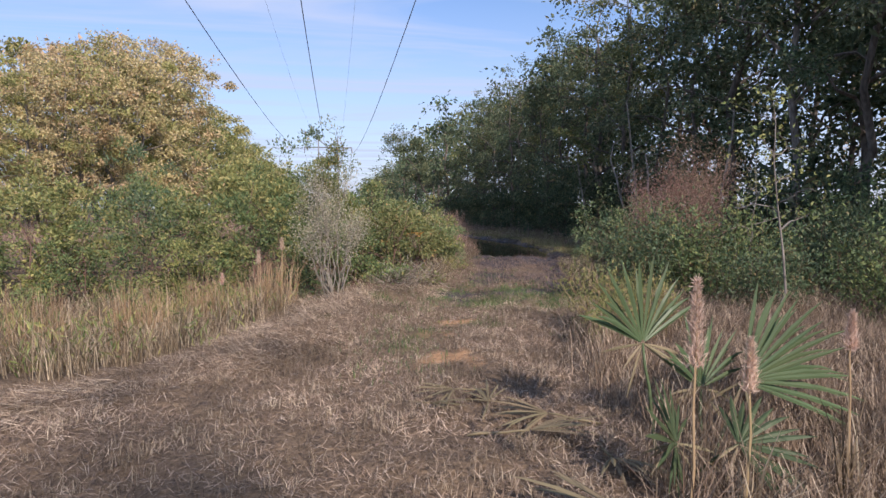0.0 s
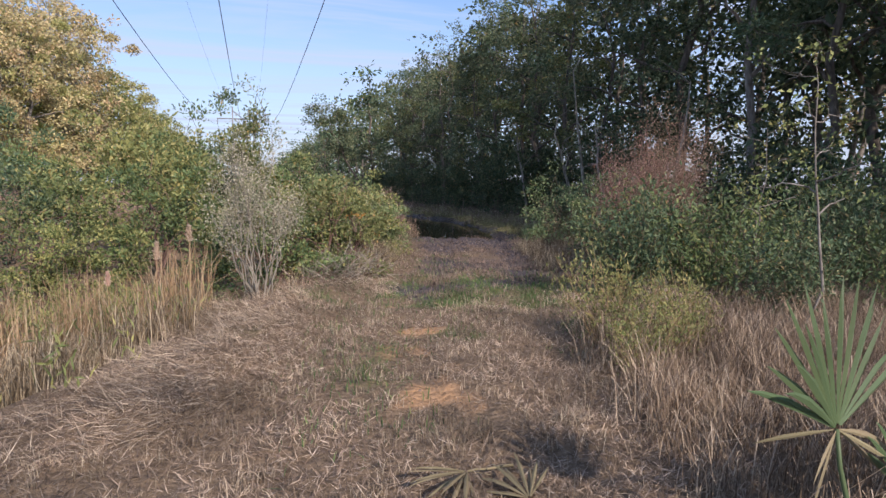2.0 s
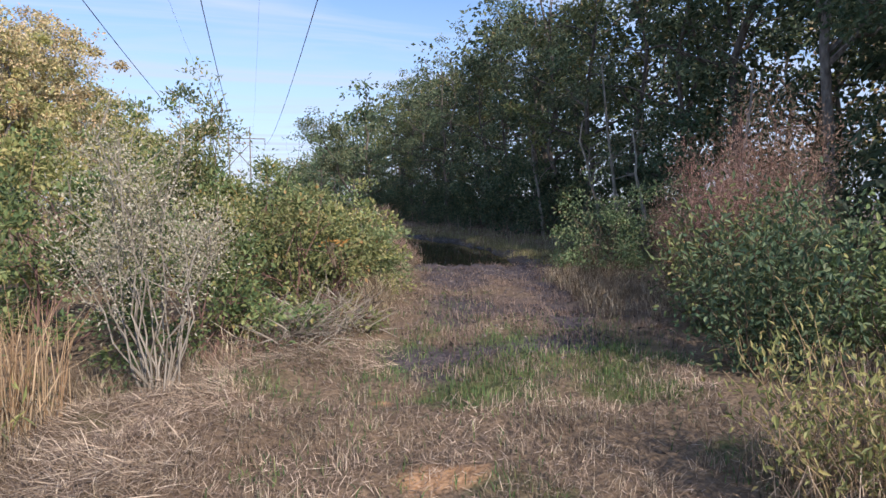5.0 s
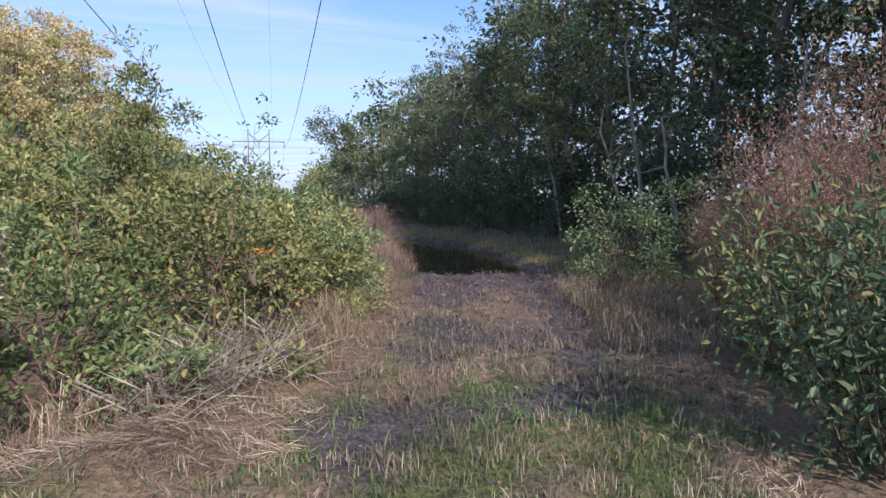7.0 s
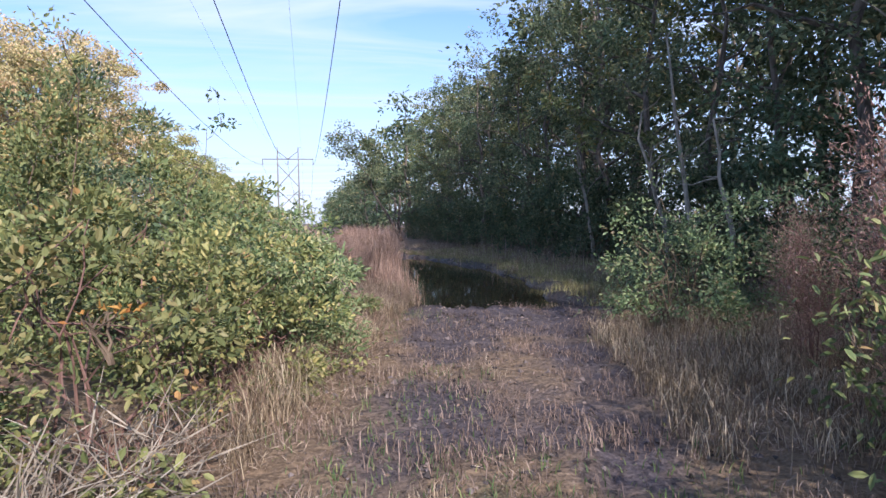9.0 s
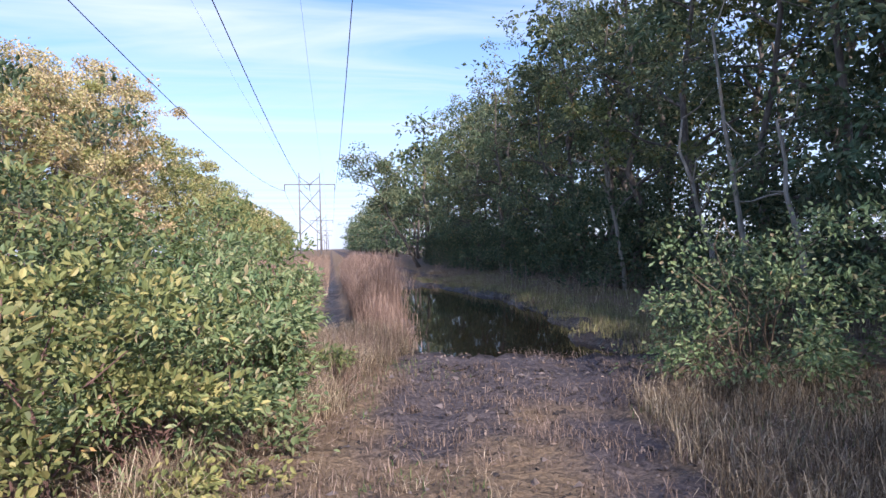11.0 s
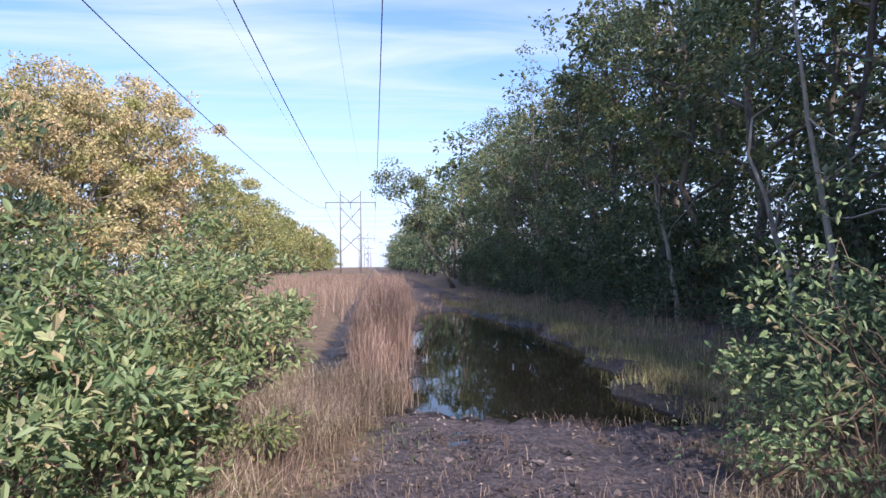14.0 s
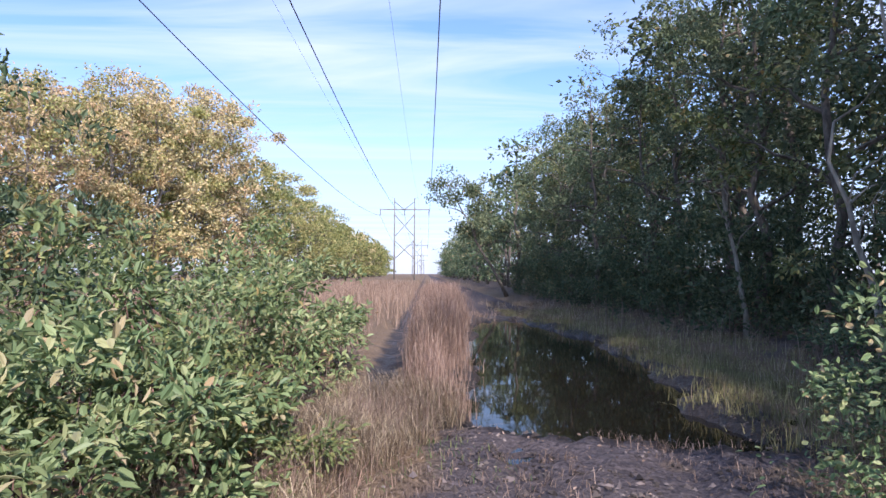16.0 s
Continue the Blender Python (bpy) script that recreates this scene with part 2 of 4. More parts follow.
# ---- shapes ----
def link_mesh(name, v, f, mat, parent=None, label="", smooth=False):
    me = bpy.data.meshes.new(name)
    me.from_pydata(np.asarray(v, float).tolist(), [], [list(map(int, q)) for q in f] if isinstance(f, list) else np.asarray(f).tolist())
    me.materials.append(mat)
    if smooth:
        me.polygons.foreach_set("use_smooth", np.ones(len(me.polygons), bool))
    ob = new(name, me)
    if parent is not None:
        ob.parent = parent
    if label:
        ob["label"] = label
    return ob


def unit(a):
    return a / np.maximum(np.linalg.norm(a, axis=-1, keepdims=True), 1e-9)


def tube(points, radii, sides=6):
    """A tapered, bent tube with closed ends."""
    p, k = np.asarray(points, float), len(points)
    d = unit(np.gradient(p, axis=0))
    ref = np.where(np.abs(d[:, 2:3]) > 0.9, [[1.0, 0, 0]], [[0, 0, 1.0]])
    u = unit(np.cross(d, ref))
    w = np.cross(d, u)
    a = np.arange(sides) * 2 * np.pi / sides
    v = (p[:, None] + np.asarray(radii)[:, None, None] * (np.cos(a)[None, :, None] * u[:, None] + np.sin(a)[None, :, None] * w[:, None])).reshape(-1, 3)
    f = [(i * sides + j, i * sides + (j + 1) % sides, (i + 1) * sides + (j + 1) % sides, (i + 1) * sides + j) for i in range(k - 1) for j in range(sides)]
    f += [tuple(range(sides - 1, -1, -1)), tuple(range((k - 1) * sides, k * sides))]
    return v, f


def join(pieces):
    vs, fs, o = [], [], 0
    for v, f in pieces:
        vs.append(v)
        fs += [tuple(i + o for i in q) for q in f]
        o += len(v)
    return np.concatenate(vs), fs


def leaves(rng, pos, out, length, width):
    """Folded four-cornered leaves, each with its own turn."""
    n = len(pos)
    d = unit(out + rng.normal(0, 0.45, (n, 3)))
    s = unit(np.cross(d, rng.normal(0, 1, (n, 3)) + [[0, 0, 1.2]]))
    u = np.cross(s, d)
    ln = length * rng.uniform(0.6, 1.3, (n, 1))
    wd = width * rng.uniform(0.7, 1.2, (n, 1))
    mid = pos + d * ln * 0.45
    v = np.stack([pos, mid + s * wd / 2 + u * wd * 0.18, pos + d * ln - u * ln * 0.1, mid - s * wd / 2 + u * wd * 0.18], 1).reshape(-1, 3)
    return v, np.arange(4 * n).reshape(-1, 4)


def ovals(rng, pos, out, length, width):
    """Oval leaves of six corners, folded along the midrib and drooping at the tip."""
    n = len(pos)
    d = unit(out + rng.normal(0, 0.42, (n, 3)))
    s = unit(np.cross(d, rng.normal(0, 0.7, (n, 3)) + [[0, 0, 1.3]]))
    u = np.cross(s, d)
    ln = length * rng.uniform(0.55, 1.25, (n, 1))
    wd = width * rng.uniform(0.75, 1.2, (n, 1))
    a, b = pos + d * ln * 0.3 + u * wd * 0.14, pos + d * ln * 0.7 + u * wd * 0.08
    v = np.stack([pos, a + s * wd * 0.46, b + s * wd * 0.42, pos + d * ln - u * ln * 0.12, b - s * wd * 0.42, a - s * wd * 0.46], 1).reshape(-1, 3)
    k = np.arange(n)[:, None] * 6
    return v, np.concatenate([k + [[0, 1, 2, 3]], k + [[0, 3, 4, 5]]], 1).reshape(-1, 4)


def puff_of(rng, n, inner=0.3):
    """Places inside a ball, most of them near its skin."""
    return unit(rng.normal(0, 1, (n, 3))) * rng.uniform(inner ** 2, 1, (n, 1)) ** 0.5


def blades(rng, base, height, lean, width):
    """Bent grass blades: two quads each, narrowing to the tip."""
    n = len(base)
    h = np.broadcast_to(np.asarray(height, float).reshape(-1, 1), (n, 1)) * rng.uniform(0.6, 1.2, (n, 1))
    a = rng.uniform(0, 2 * np.pi, n)
    s = np.stack([np.cos(a), np.sin(a), np.zeros(n)], 1) * width * 0.5
    b = rng.uniform(0, 2 * np.pi, n)
    q = np.stack([np.cos(b), np.sin(b)], 1) * np.abs(rng.normal(0, 1, (n, 1))) * lean
    up = np.sqrt(np.maximum(0.06, 1 - np.minimum(0.94, (q ** 2).sum(1, keepdims=True))))
    tip = base + np.concatenate([q * h, up * h * 0.95], 1)
    mid = base + np.concatenate([q * h * 0.35, up * h * 0.6], 1)
    v = np.stack([base - s, base + s, mid + s * 0.7, mid - s * 0.7, tip + s * 0.15, tip - s * 0.15], 1).reshape(-1, 3)
    k = np.arange(n)[:, None] * 6
    return v, np.concatenate([k + [[0, 1, 2, 3]], k + [[3, 2, 4, 5]]], 1).reshape(-1, 4)


def arched(rng, base, height, reach, width):
    """Long blades that rise, bow over and hang at the tip: three quads each."""
    n = len(base)
    h = np.broadcast_to(np.asarray(height, float).reshape(-1, 1), (n, 1)) * rng.uniform(0.45, 1.2, (n, 1))
    b = rng.uniform(0, 2 * np.pi, n)
    q = np.stack([np.cos(b), np.sin(b), np.zeros(n)], 1)
    s = np.stack([-q[:, 1], q[:, 0], np.zeros(n)], 1) * width * 0.5
    r = h * reach * rng.uniform(0.2, 1.3, (n, 1))
    z = np.array([[0, 0, 1.0]])
    p1, p2, p3 = base + q * r * 0.18 + z * h * 0.55, base + q * r * 0.55 + z * h * 0.92, base + q * r + z * h * rng.uniform(0.45, 1.0, (n, 1))
    v = np.stack([base - s, base + s, p1 + s * 0.85, p1 - s * 0.85, p2 + s * 0.6, p2 - s * 0.6, p3 + s * 0.12, p3 - s * 0.12], 1).reshape(-1, 3)
    k = np.arange(n)[:, None] * 8
    return v, np.concatenate([k + [[0, 1, 2, 3]], k + [[3, 2, 4, 5]], k + [[5, 4, 6, 7]]], 1).reshape(-1, 4)


def bent(rng, a, b, k=5, wobble=0.08, rise=0.0):
    a, b = np.asarray(a, float), np.asarray(b, float)
    t = np.linspace(0, 1, k)[:, None]
    p = a + (b - a) * t
    p[1:-1] += rng.normal(0, wobble, (k - 2, 3)) * np.linalg.norm(b - a) / k
    p[:, 2] += rise * np.sin(np.pi * t[:, 0])
    return p


# ---- ground ----
def ease(x, a, b):
    t = np.clip((np.asarray(x, float) - a) / (b - a), 0, 1)
    return t * t * (3 - 2 * t)


def wave(x, y, s, k):
    """A cheap, smooth, uneven field between about -1 and 1."""
    r = np.random.RandomState(k)
    z = 0
    for i in range(6):
        a, f, p = r.uniform(0, 6.283), s * r.uniform(0.6, 1.7), r.uniform(0, 6.283)
        z = z + np.sin((x * math.cos(a) + y * math.sin(a)) * f + p)
    return z / 3.2


def trail_x(y):
    return np.interp(y, [-6, 0, 4, 7.3, 9.2, 10.4, 12, 12.8, 14.25, 16, 20, 40], [0.0, 0.5, 1.2, 2.0, 2.35, 2.7, 3.4, 3.78, 4.36, 4.85, 5.9, 7.2])


def left_edge(y):
    return np.interp(y, [-6, 4, 6.4, 8.2, 10.5, 11.5, 13, 14.9, 18.2, 20, 30], [-6, -4.5, -1.6, -0.9, -0.35, 0.8, 1.9, 2.4, 3.5, 4.2, 4.9])


def right_edge(y):
    return np.interp(y, [-6, 2, 4.2, 7.2, 9.1, 10.4, 12.3, 13.5, 16, 18, 20], [1.8, 1.7, 1.9, 2.75, 3.4, 4.1, 5.1, 7.6, 8.0, 7.6, 7.4])


def pool(x, y):
    """How deep inside the flooded stretch a place lies, in metres from its edge."""
    xl = np.interp(y, [19.5, 20.4, 23, 28, 34, 37], [6.4, 4.45, 4.7, 5.1, 5.6, 6.5])
    xr = np.interp(y, [19.5, 21.5, 24, 28, 33, 37], [7.3, 7.7, 7.9, 8.3, 8.1, 7.0])
    d = np.minimum(np.minimum(x - xl, xr - x), np.minimum(y - 19.55, 37 - y))
    return d + 0.26 * wave(x, y, 3.2, 3) + 0.10 * wave(x, y, 11, 4)


def ground_z(x, y):
    x, y = np.asarray(x, float), np.asarray(y, float)
    near = np.exp(-((x - 3) / 40) ** 2 - ((y - 15) / 60) ** 2)
    z = 0.03 * wave(x, y, 1.3, 1) + 0.028 * wave(x, y, 5, 2) * near + 0.13 * np.exp(-((x - left_edge(y) - 0.65) / 0.5) ** 2) * ease(y, 5.5, 8) * (1 - ease(y, 10.8, 12.5))
    z = z - 0.32 * ease(left_edge(y) - x, 0.1, 1.3) * ease(y, 6.2, 8) * (1 - ease(y, 11, 14)) * (1 - ease(-x, 4, 7))
    z = z - 0.3 * ease(pool(x, y), -0.35, 0.7) + 0.05 * ease(pool(x, y), -0.9, -0.3) * (1 - ease(pool(x, y), -0.3, 0.0))
    on_mud = ease(y, 12, 15) * (1 - ease(np.abs(x - trail_x(y)), 1.5, 2.5))
    z = z + 0.06 * on_mud * wave(x, y, 9, 31) * wave(x, y, 13, 32)
    z = z + 0.030 * wave(x, y, 12, 33) * wave(x, y, 5, 34) * near * (1 - ease(y, 13, 17)) + 0.018 * wave(x, y, 17, 35) * near
    rut = np.exp(-((x - trail_x(y) - 0.75) / 0.22) ** 2) + np.exp(-((x - trail_x(y) + 0.75) / 0.22) ** 2)
    z = z - 0.05 * rut * ease(y, 5, 9) * (1 - ease(y, 40, 50))
    z = z - 0.08 * np.exp(-((x - 3.45) / 0.25) ** 2) * ease(y, 20.5, 22) * (1 - ease(y, 45, 60))
    return z + 0.25 * ease(x, 9, 12) * ease(y, 5, 15)


def axis(lo, a, b, hi, step):
    mid = np.arange(a, b + step / 2, step)
    def out(span):
        r, s, t = [], step, 0.0
        while t < span:
            s *= 1.17
            t += s
            r.append(min(t, span))
        return np.array(r)
    return np.concatenate([(a - out(a - lo))[::-1], mid, b + out(hi - b)])


gx, gy = axis(-2400, -6, 11, 2400, 0.165), axis(-900, 0.5, 38, 3800, 0.165)
X, Y = np.meshgrid(gx, gy)
Z = ground_z(X, Y)
nx = len(gx)
idx = (np.arange(len(gy) - 1)[:, None] * nx + np.arange(nx - 1)[None, :]).ravel()
ground = link_mesh("ground", np.stack([X, Y, Z], -1).reshape(-1, 3), np.stack([idx, idx + 1, idx + nx + 1, idx + nx], 1), EARTH, smooth=True)
tagged(ground, "dry mown grass, dark mud and sandy earth of the trail", "ground", kind="structure")


def covers(x, y):
    on = 1 - ease(np.abs(x - trail_x(y)), 1.0, 2.0)
    rut = np.exp(-((np.abs(x - trail_x(y)) - 0.72) / 0.42) ** 2) * (0.75 + 0.4 * wave(x, y, 3.0, 71))
    mud = (0.55 * rut + 0.52 * on) * ease(y, 8.8, 12.2) * (0.75 + 0.5 * wave(x, y, 2.4, 73)) + 0.5 * on * ease(y, 16.3, 18.2) + 0.9 * ease(pool(x, y), -1.0, -0.2) + 0.7 * np.exp(-((x - 3.45) / 0.3) ** 2) * ease(y, 20, 22)
    mud = mud + 0.5 * on * ease(y, 36, 40) + 0.5 * ease(x, 9, 11)
    green = 1.2 * np.exp(-((x - trail_x(y)) / 0.5) ** 2 - ((y - 11.1) / 1.3) ** 2) + 1.15 * np.exp(-((x - trail_x(y) - 1.1) / 0.45) ** 2 - ((y - 11.0) / 1.3) ** 2) + 0.7 * np.exp(-((x - trail_x(y) + 1.1) / 0.3) ** 2 - ((y - 11.6) / 1.6) ** 2) + 0.45 * np.exp(-((x - 0.7) / 0.4) ** 2 - ((y - 7.2) / 1.2) ** 2) + 0.5 * ease(wave(x, y, 4.5, 72), 0.25, 0.7) * ease(y, 6.8, 8.5) * (1 - ease(y, 10, 12)) + 0.6 * np.exp(-((x - 9.2) / 0.9) ** 2) * ease(y, 20, 22) * (1 - ease(y, 30, 40))
    # Spots of bare sand together with sunlit patches painted in the same colour.
    sand_lit = sum(k * np.exp(-((x - a) / r) ** 2 - ((y - b) / r) ** 2) for a, b, r, k in ((1.15, 6.6, 0.32, 0.95), (-1.35, 3.2, 0.4, 0.9), (1.0, 7.7, 0.2, 0.5), (1.55, 7.2, 0.3, 0.42), (1.35, 6.0, 0.35, 0.45), (1.83, 8.72, 0.22, 0.6), (1.52, 8.68, 0.2, 0.6), (1.43, 7.91, 0.2, 0.75), (1.05, 9.08, 0.2, 0.55), (1.58, 10.05, 0.2, 0.5), (1.11, 8.1, 0.2, 0.55), (0.67, 6.17, 0.25, 0.4), (1.49, 8.2, 0.18, 0.6)))
    sand_lit = sand_lit + 0.9 * np.exp(-((y - 172) / 10) ** 2) * (x < 12)
    return mud, green, sand_lit


mud, green, sand_lit = covers(X, Y)
wet = 0.95 * ease(pool(X, Y), -0.9, -0.1) + 0.6 * (ease(pool(X, Y), -3.5, -1.0) * ease(Y, 34, 37)) + 0.75 * np.exp(-((X - 3.4) / 0.3) ** 2) * ease(Y, 20, 22) * (1 - ease(Y, 40, 50)) + 0.5 * ease(wave(X, Y, 2.2, 61), 0.1, 0.7) * np.exp(-((X - trail_x(Y) - 0.8) / 0.3) ** 2) * ease(Y, 11, 13) * (1 - ease(Y, 17, 19))
layer = ground.data.color_attributes.new("cover", "FLOAT_COLOR", "POINT")
layer.data.foreach_set("color", np.stack([mud, green, sand_lit, wet], -1).ravel())

wv = [(4.0, 19.0, -0.06), (9.0, 19.0, -0.06), (9.0, 38.0, -0.06), (4.0, 38.0, -0.06)]
tagged(link_mesh("water", wv, [(0, 1, 2, 3)], WATER), "still dark water standing in the muddy trail", "water", kind="structure")


# ---- trees ----
def tree(name, seed, height, spread, base, leaf_n, leaf, leaf_mat, bark, limbs=8, clumps=5, radius=0.13, label="", category="tree", lean=(0, 0), clump_r=0.5, twigs=True, full=0.0):
    """Tapered trunk, limbs with twigs, and a crown of leaf clumps with gaps."""
    rng = np.random.RandomState(seed)
    root = new(name)
    tagged(root, label, category)
    top = np.array([lean[0] + rng.normal(0, 0.3), lean[1] + rng.normal(0, 0.3), height * 0.93])
    tp = bent(rng, (0, 0, -0.25), top, 9, 0.14)
    tr = np.linspace(radius, radius * 0.15, 9); tr[0] *= 1.45
    link_mesh("trunk", *tube(tp, tr, 8), bark, root, smooth=True)
    cents, rads = [], []
    for i in range(limbs):
        f = base + (0.97 - base) * (i + rng.uniform(0, 0.8)) / limbs
        k = f * 8
        j = min(int(k), 7)
        a = tp[j] + (tp[j + 1] - tp[j]) * (k - j)
        ang = i * 2.4 + rng.uniform(-0.6, 0.6)
        reach = spread * (0.45 + 0.75 * max(full, math.sin(math.pi * min(1, (f - base) / (1 - base) * 0.75 + 0.2)))) * rng.uniform(0.6, 1.15)
        b = a + np.array([math.cos(ang) * reach, math.sin(ang) * reach, reach * rng.uniform(0.1, 0.7)])
        lp = bent(rng, a, b, 6, 0.22, 0.1 * reach)
        r0 = radius * (1 - f) * 0.55 + min(0.02, radius * 0.25)
        pieces = [tube(lp, np.linspace(r0, min(0.008, r0 * 0.5), 6), 4)]
        for c in range(clumps):
            s = lp[rng.randint(2, 6)]
            e = s + rng.normal(0, 1, 3) * [0.32 * spread, 0.32 * spread, 0.22 * spread] + [0, 0, 0.1]
            if twigs:
                pieces.append(tube(bent(rng, s, e, 4, 0.2), np.array([0.012, 0.009, 0.006, 0.004]) * min(1, radius * 12), 3))
            cents.append(e); rads.append(clump_r * rng.uniform(0.6, 1.25))
        link_mesh("limb", *join(pieces), bark, root)
    cents, rads = np.array(cents), np.array(rads)
    share = rng.uniform(0.05, 1, len(cents)) ** 1.6
    w = rng.choice(len(cents), leaf_n, p=share / share.sum())
    off = puff_of(rng, leaf_n, 0.1) * [1.05, 1.05, 0.62]
    pos = cents[w] + off * rads[w][:, None] * rng.uniform(0.6, 1.4, (leaf_n, 1))
    out = unit(off) * 0.7 + [[0, 0, -0.1]]
    link_mesh("crown", *leaves(rng, pos, out, leaf, leaf * 0.6), leaf_mat, root)
    return root


def shrub(name, seed, r, h, leaf_n, leaf, leaf_mat, stems=7, clumps=60, label="", category="shrub", clump=0.22, low=0.12, slim=0.5, bark=None, oval=False, droop=0.12):
    """Several stems from one foot and a lumpy body of leaf clumps."""
    rng = np.random.RandomState(seed)
    root = new(name)
    tagged(root, label, category)
    u = rng.uniform(0, 1, clumps)
    el = np.arcsin(rng.uniform(low, 1, clumps))
    az = rng.uniform(0, 6.283, clumps)
    lump = 1 + 0.22 * np.sin(az * 3 + seed) * np.cos(el * 2) + rng.normal(0, 0.1, clumps)
    rad = (0.5 + 0.5 * u ** 0.6) * lump
    cents = np.stack([np.cos(el) * np.cos(az) * r * rad, np.cos(el) * np.sin(az) * r * rad, np.sin(el) * h * rad * 0.95], 1)
    cents[:, 2] = np.maximum(cents[:, 2], 0.12)
    for i in range(stems):
        e = cents[rng.randint(0, clumps)] * rng.uniform(0.8, 1.0)
        a = np.array([rng.normal(0, 0.12 * r), rng.normal(0, 0.12 * r), -0.15])
        p = bent(rng, a, e, 6, 0.25, 0.1 * h)
        pieces = [tube(p, np.linspace(0.013, 0.004, 6), 5)]
        for c in range(3):
            s = p[rng.randint(2, 6)]
            q = cents[np.argsort(((cents - s) ** 2).sum(1))[rng.randint(0, 6)]]
            pieces.append(tube(bent(rng, s, q, 4, 0.2), [0.008, 0.006, 0.005, 0.003], 3))
        link_mesh("stem", *join(pieces), bark or STEM, root)
    share = rng.uniform(0.08, 1, clumps) ** 1.4
    w = rng.choice(clumps, leaf_n, p=share / share.sum())
    off = puff_of(rng, leaf_n) * [1.1, 1.1, 0.65]
    pos = cents[w] + off * clump * (0.6 + 0.4 * r) * rng.uniform(0.7, 1.25, (leaf_n, 1))
    pos[:, 2] = np.maximum(pos[:, 2], 0.03)
    out = unit(off) * 0.5 + unit(cents[w]) * 0.4 + [[0, 0, droop]]
    link_mesh("foliage", *(ovals if oval else leaves)(rng, pos, out, leaf, leaf * slim), leaf_mat, root)
    return root


def wands(name, seed, n, height, spread, leaf_n, leaf, slim, leaf_mat, bark, label, category, lean=(0, 0), start=0.35, puff=0.1, thick=0.008, oval=False, fork=0.14, foot_r=0.35):
    """Upright branching stems from one foot, leafy or feathery towards their tops."""
    rng = np.random.RandomState(seed)
    root = tagged(new(name), label, category)
    seats = []
    for i in range(n):
        a, d = rng.uniform(0, 6.283), spread * math.sqrt(rng.uniform(0.02, 1))
        foot = np.array([math.cos(a) * d * foot_r, math.sin(a) * d * foot_r, -0.1])
        h = height * rng.uniform(0.62, 1.05) * (1 - 0.45 * (d / spread) ** 2)
        tip = np.array([math.cos(a) * d + lean[0] * h, math.sin(a) * d + lean[1] * h, h])
        p = bent(rng, foot, tip, 8, 0.16, 0.04 * height)
        pieces = [tube(p, np.linspace(thick, thick * 0.3, 8), 5)]
        seats.append(p[int(start * 8):])
        for k in range(5):
            b = p[rng.randint(max(1, int(start * 7)), 7)]
            e = b + np.array([rng.normal(0, fork), rng.normal(0, fork), rng.uniform(0.08, 0.3)]) * height * 0.5
            q = bent(rng, b, e, 4, 0.15)
            pieces.append(tube(q, np.array([0.5, 0.4, 0.3, 0.18]) * thick, 3))
            seats.append(q[1:])
        link_mesh("stem", *join(pieces), bark, root)
    seats = np.concatenate(seats)
    w = rng.randint(0, len(seats), leaf_n)
    off = rng.normal(0, puff, (leaf_n, 3)) * [1, 1, 1.3]
    pos = seats[w] + off
    pos[:, 2] = np.maximum(pos[:, 2], 0.04)
    link_mesh("foliage", *(ovals if oval else leaves)(rng, pos, unit(off) * 0.7 + [[0, 0, 0.1 if oval else 0.45]], leaf, leaf * slim), leaf_mat, root)
    return root


def placed(kinds, spots, group, seed=5):
    """Moves each kind to its first spot and copies it to the others."""
    rng = np.random.RandomState(seed)
    first = {}
    for i, (x, y, s) in enumerate(spots):
        m = pose(x, y, float(ground_z(x, y)), 0, 0, rng.uniform(0, 360)) @ Matrix.Diagonal((s * rng.uniform(0.9, 1.1), s * rng.uniform(0.9, 1.1), s, 1))
        k = i % len(kinds)
        if k in first:
            copy_thing(kinds[k], m)
        else:
            first[k] = m
            tagged(kinds[k], group=group)
    for k, m in first.items():
        kinds[k].matrix_basis = m


# The third kind's yellower leaves imitate sunlit crown tops by colour.
RIGHT = [tree("tree", 11 + i, 12.0, 2.3, 0.12, 5400, 0.155, (LEAF_MID, LEAF_DARK, LEAF_MIXED, LEAF_DARK, LEAF_DARK)[i], BARK, 11, 6, 0.11 + 0.015 * i, "tall dark green broadleaf tree at the woodland edge", clump_r=0.58) for i in range(5)]
rr = np.random.RandomState(8)
spots = []
for y in np.arange(21, 62, 2.6):
    spots.append((12.2 + rr.uniform(-0.7, 0.9), y + rr.uniform(-0.8, 0.8), rr.uniform(0.84, 1.02) * (0.9 if y > 27 else 1.0)))
NEAR = [tree("tree", 21 + i, 14.0, 2.4, 0.3, 6200, 0.145, LEAF_DARK if i else LEAF_MID, (BARK, BARK_PALE, BARK)[i], 12, 6, 0.15, "tall woodland tree with bare lower trunk and dark leaves", clump_r=0.62) for i in range(3)]
placed(NEAR, [(13.4 + rr.uniform(-0.9, 1.0), y + rr.uniform(-0.7, 0.7), rr.uniform(0.9, 1.08)) for y in np.arange(-0.5, 21, 2.5)], "tall woodland trees", 9)
# Two unseen trees added behind the start to cast shade on the foreground.
spots += [(2.9, -12.0, 0.85), (-0.9, -14.0, 0.8)]
placed(RIGHT, spots, "woodland edge trees")
# Deep trees and undergrowth take the leaf colour with woodland shade painted in.
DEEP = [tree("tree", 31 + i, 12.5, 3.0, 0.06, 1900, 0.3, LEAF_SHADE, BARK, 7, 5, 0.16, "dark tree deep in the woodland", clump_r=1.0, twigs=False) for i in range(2)]
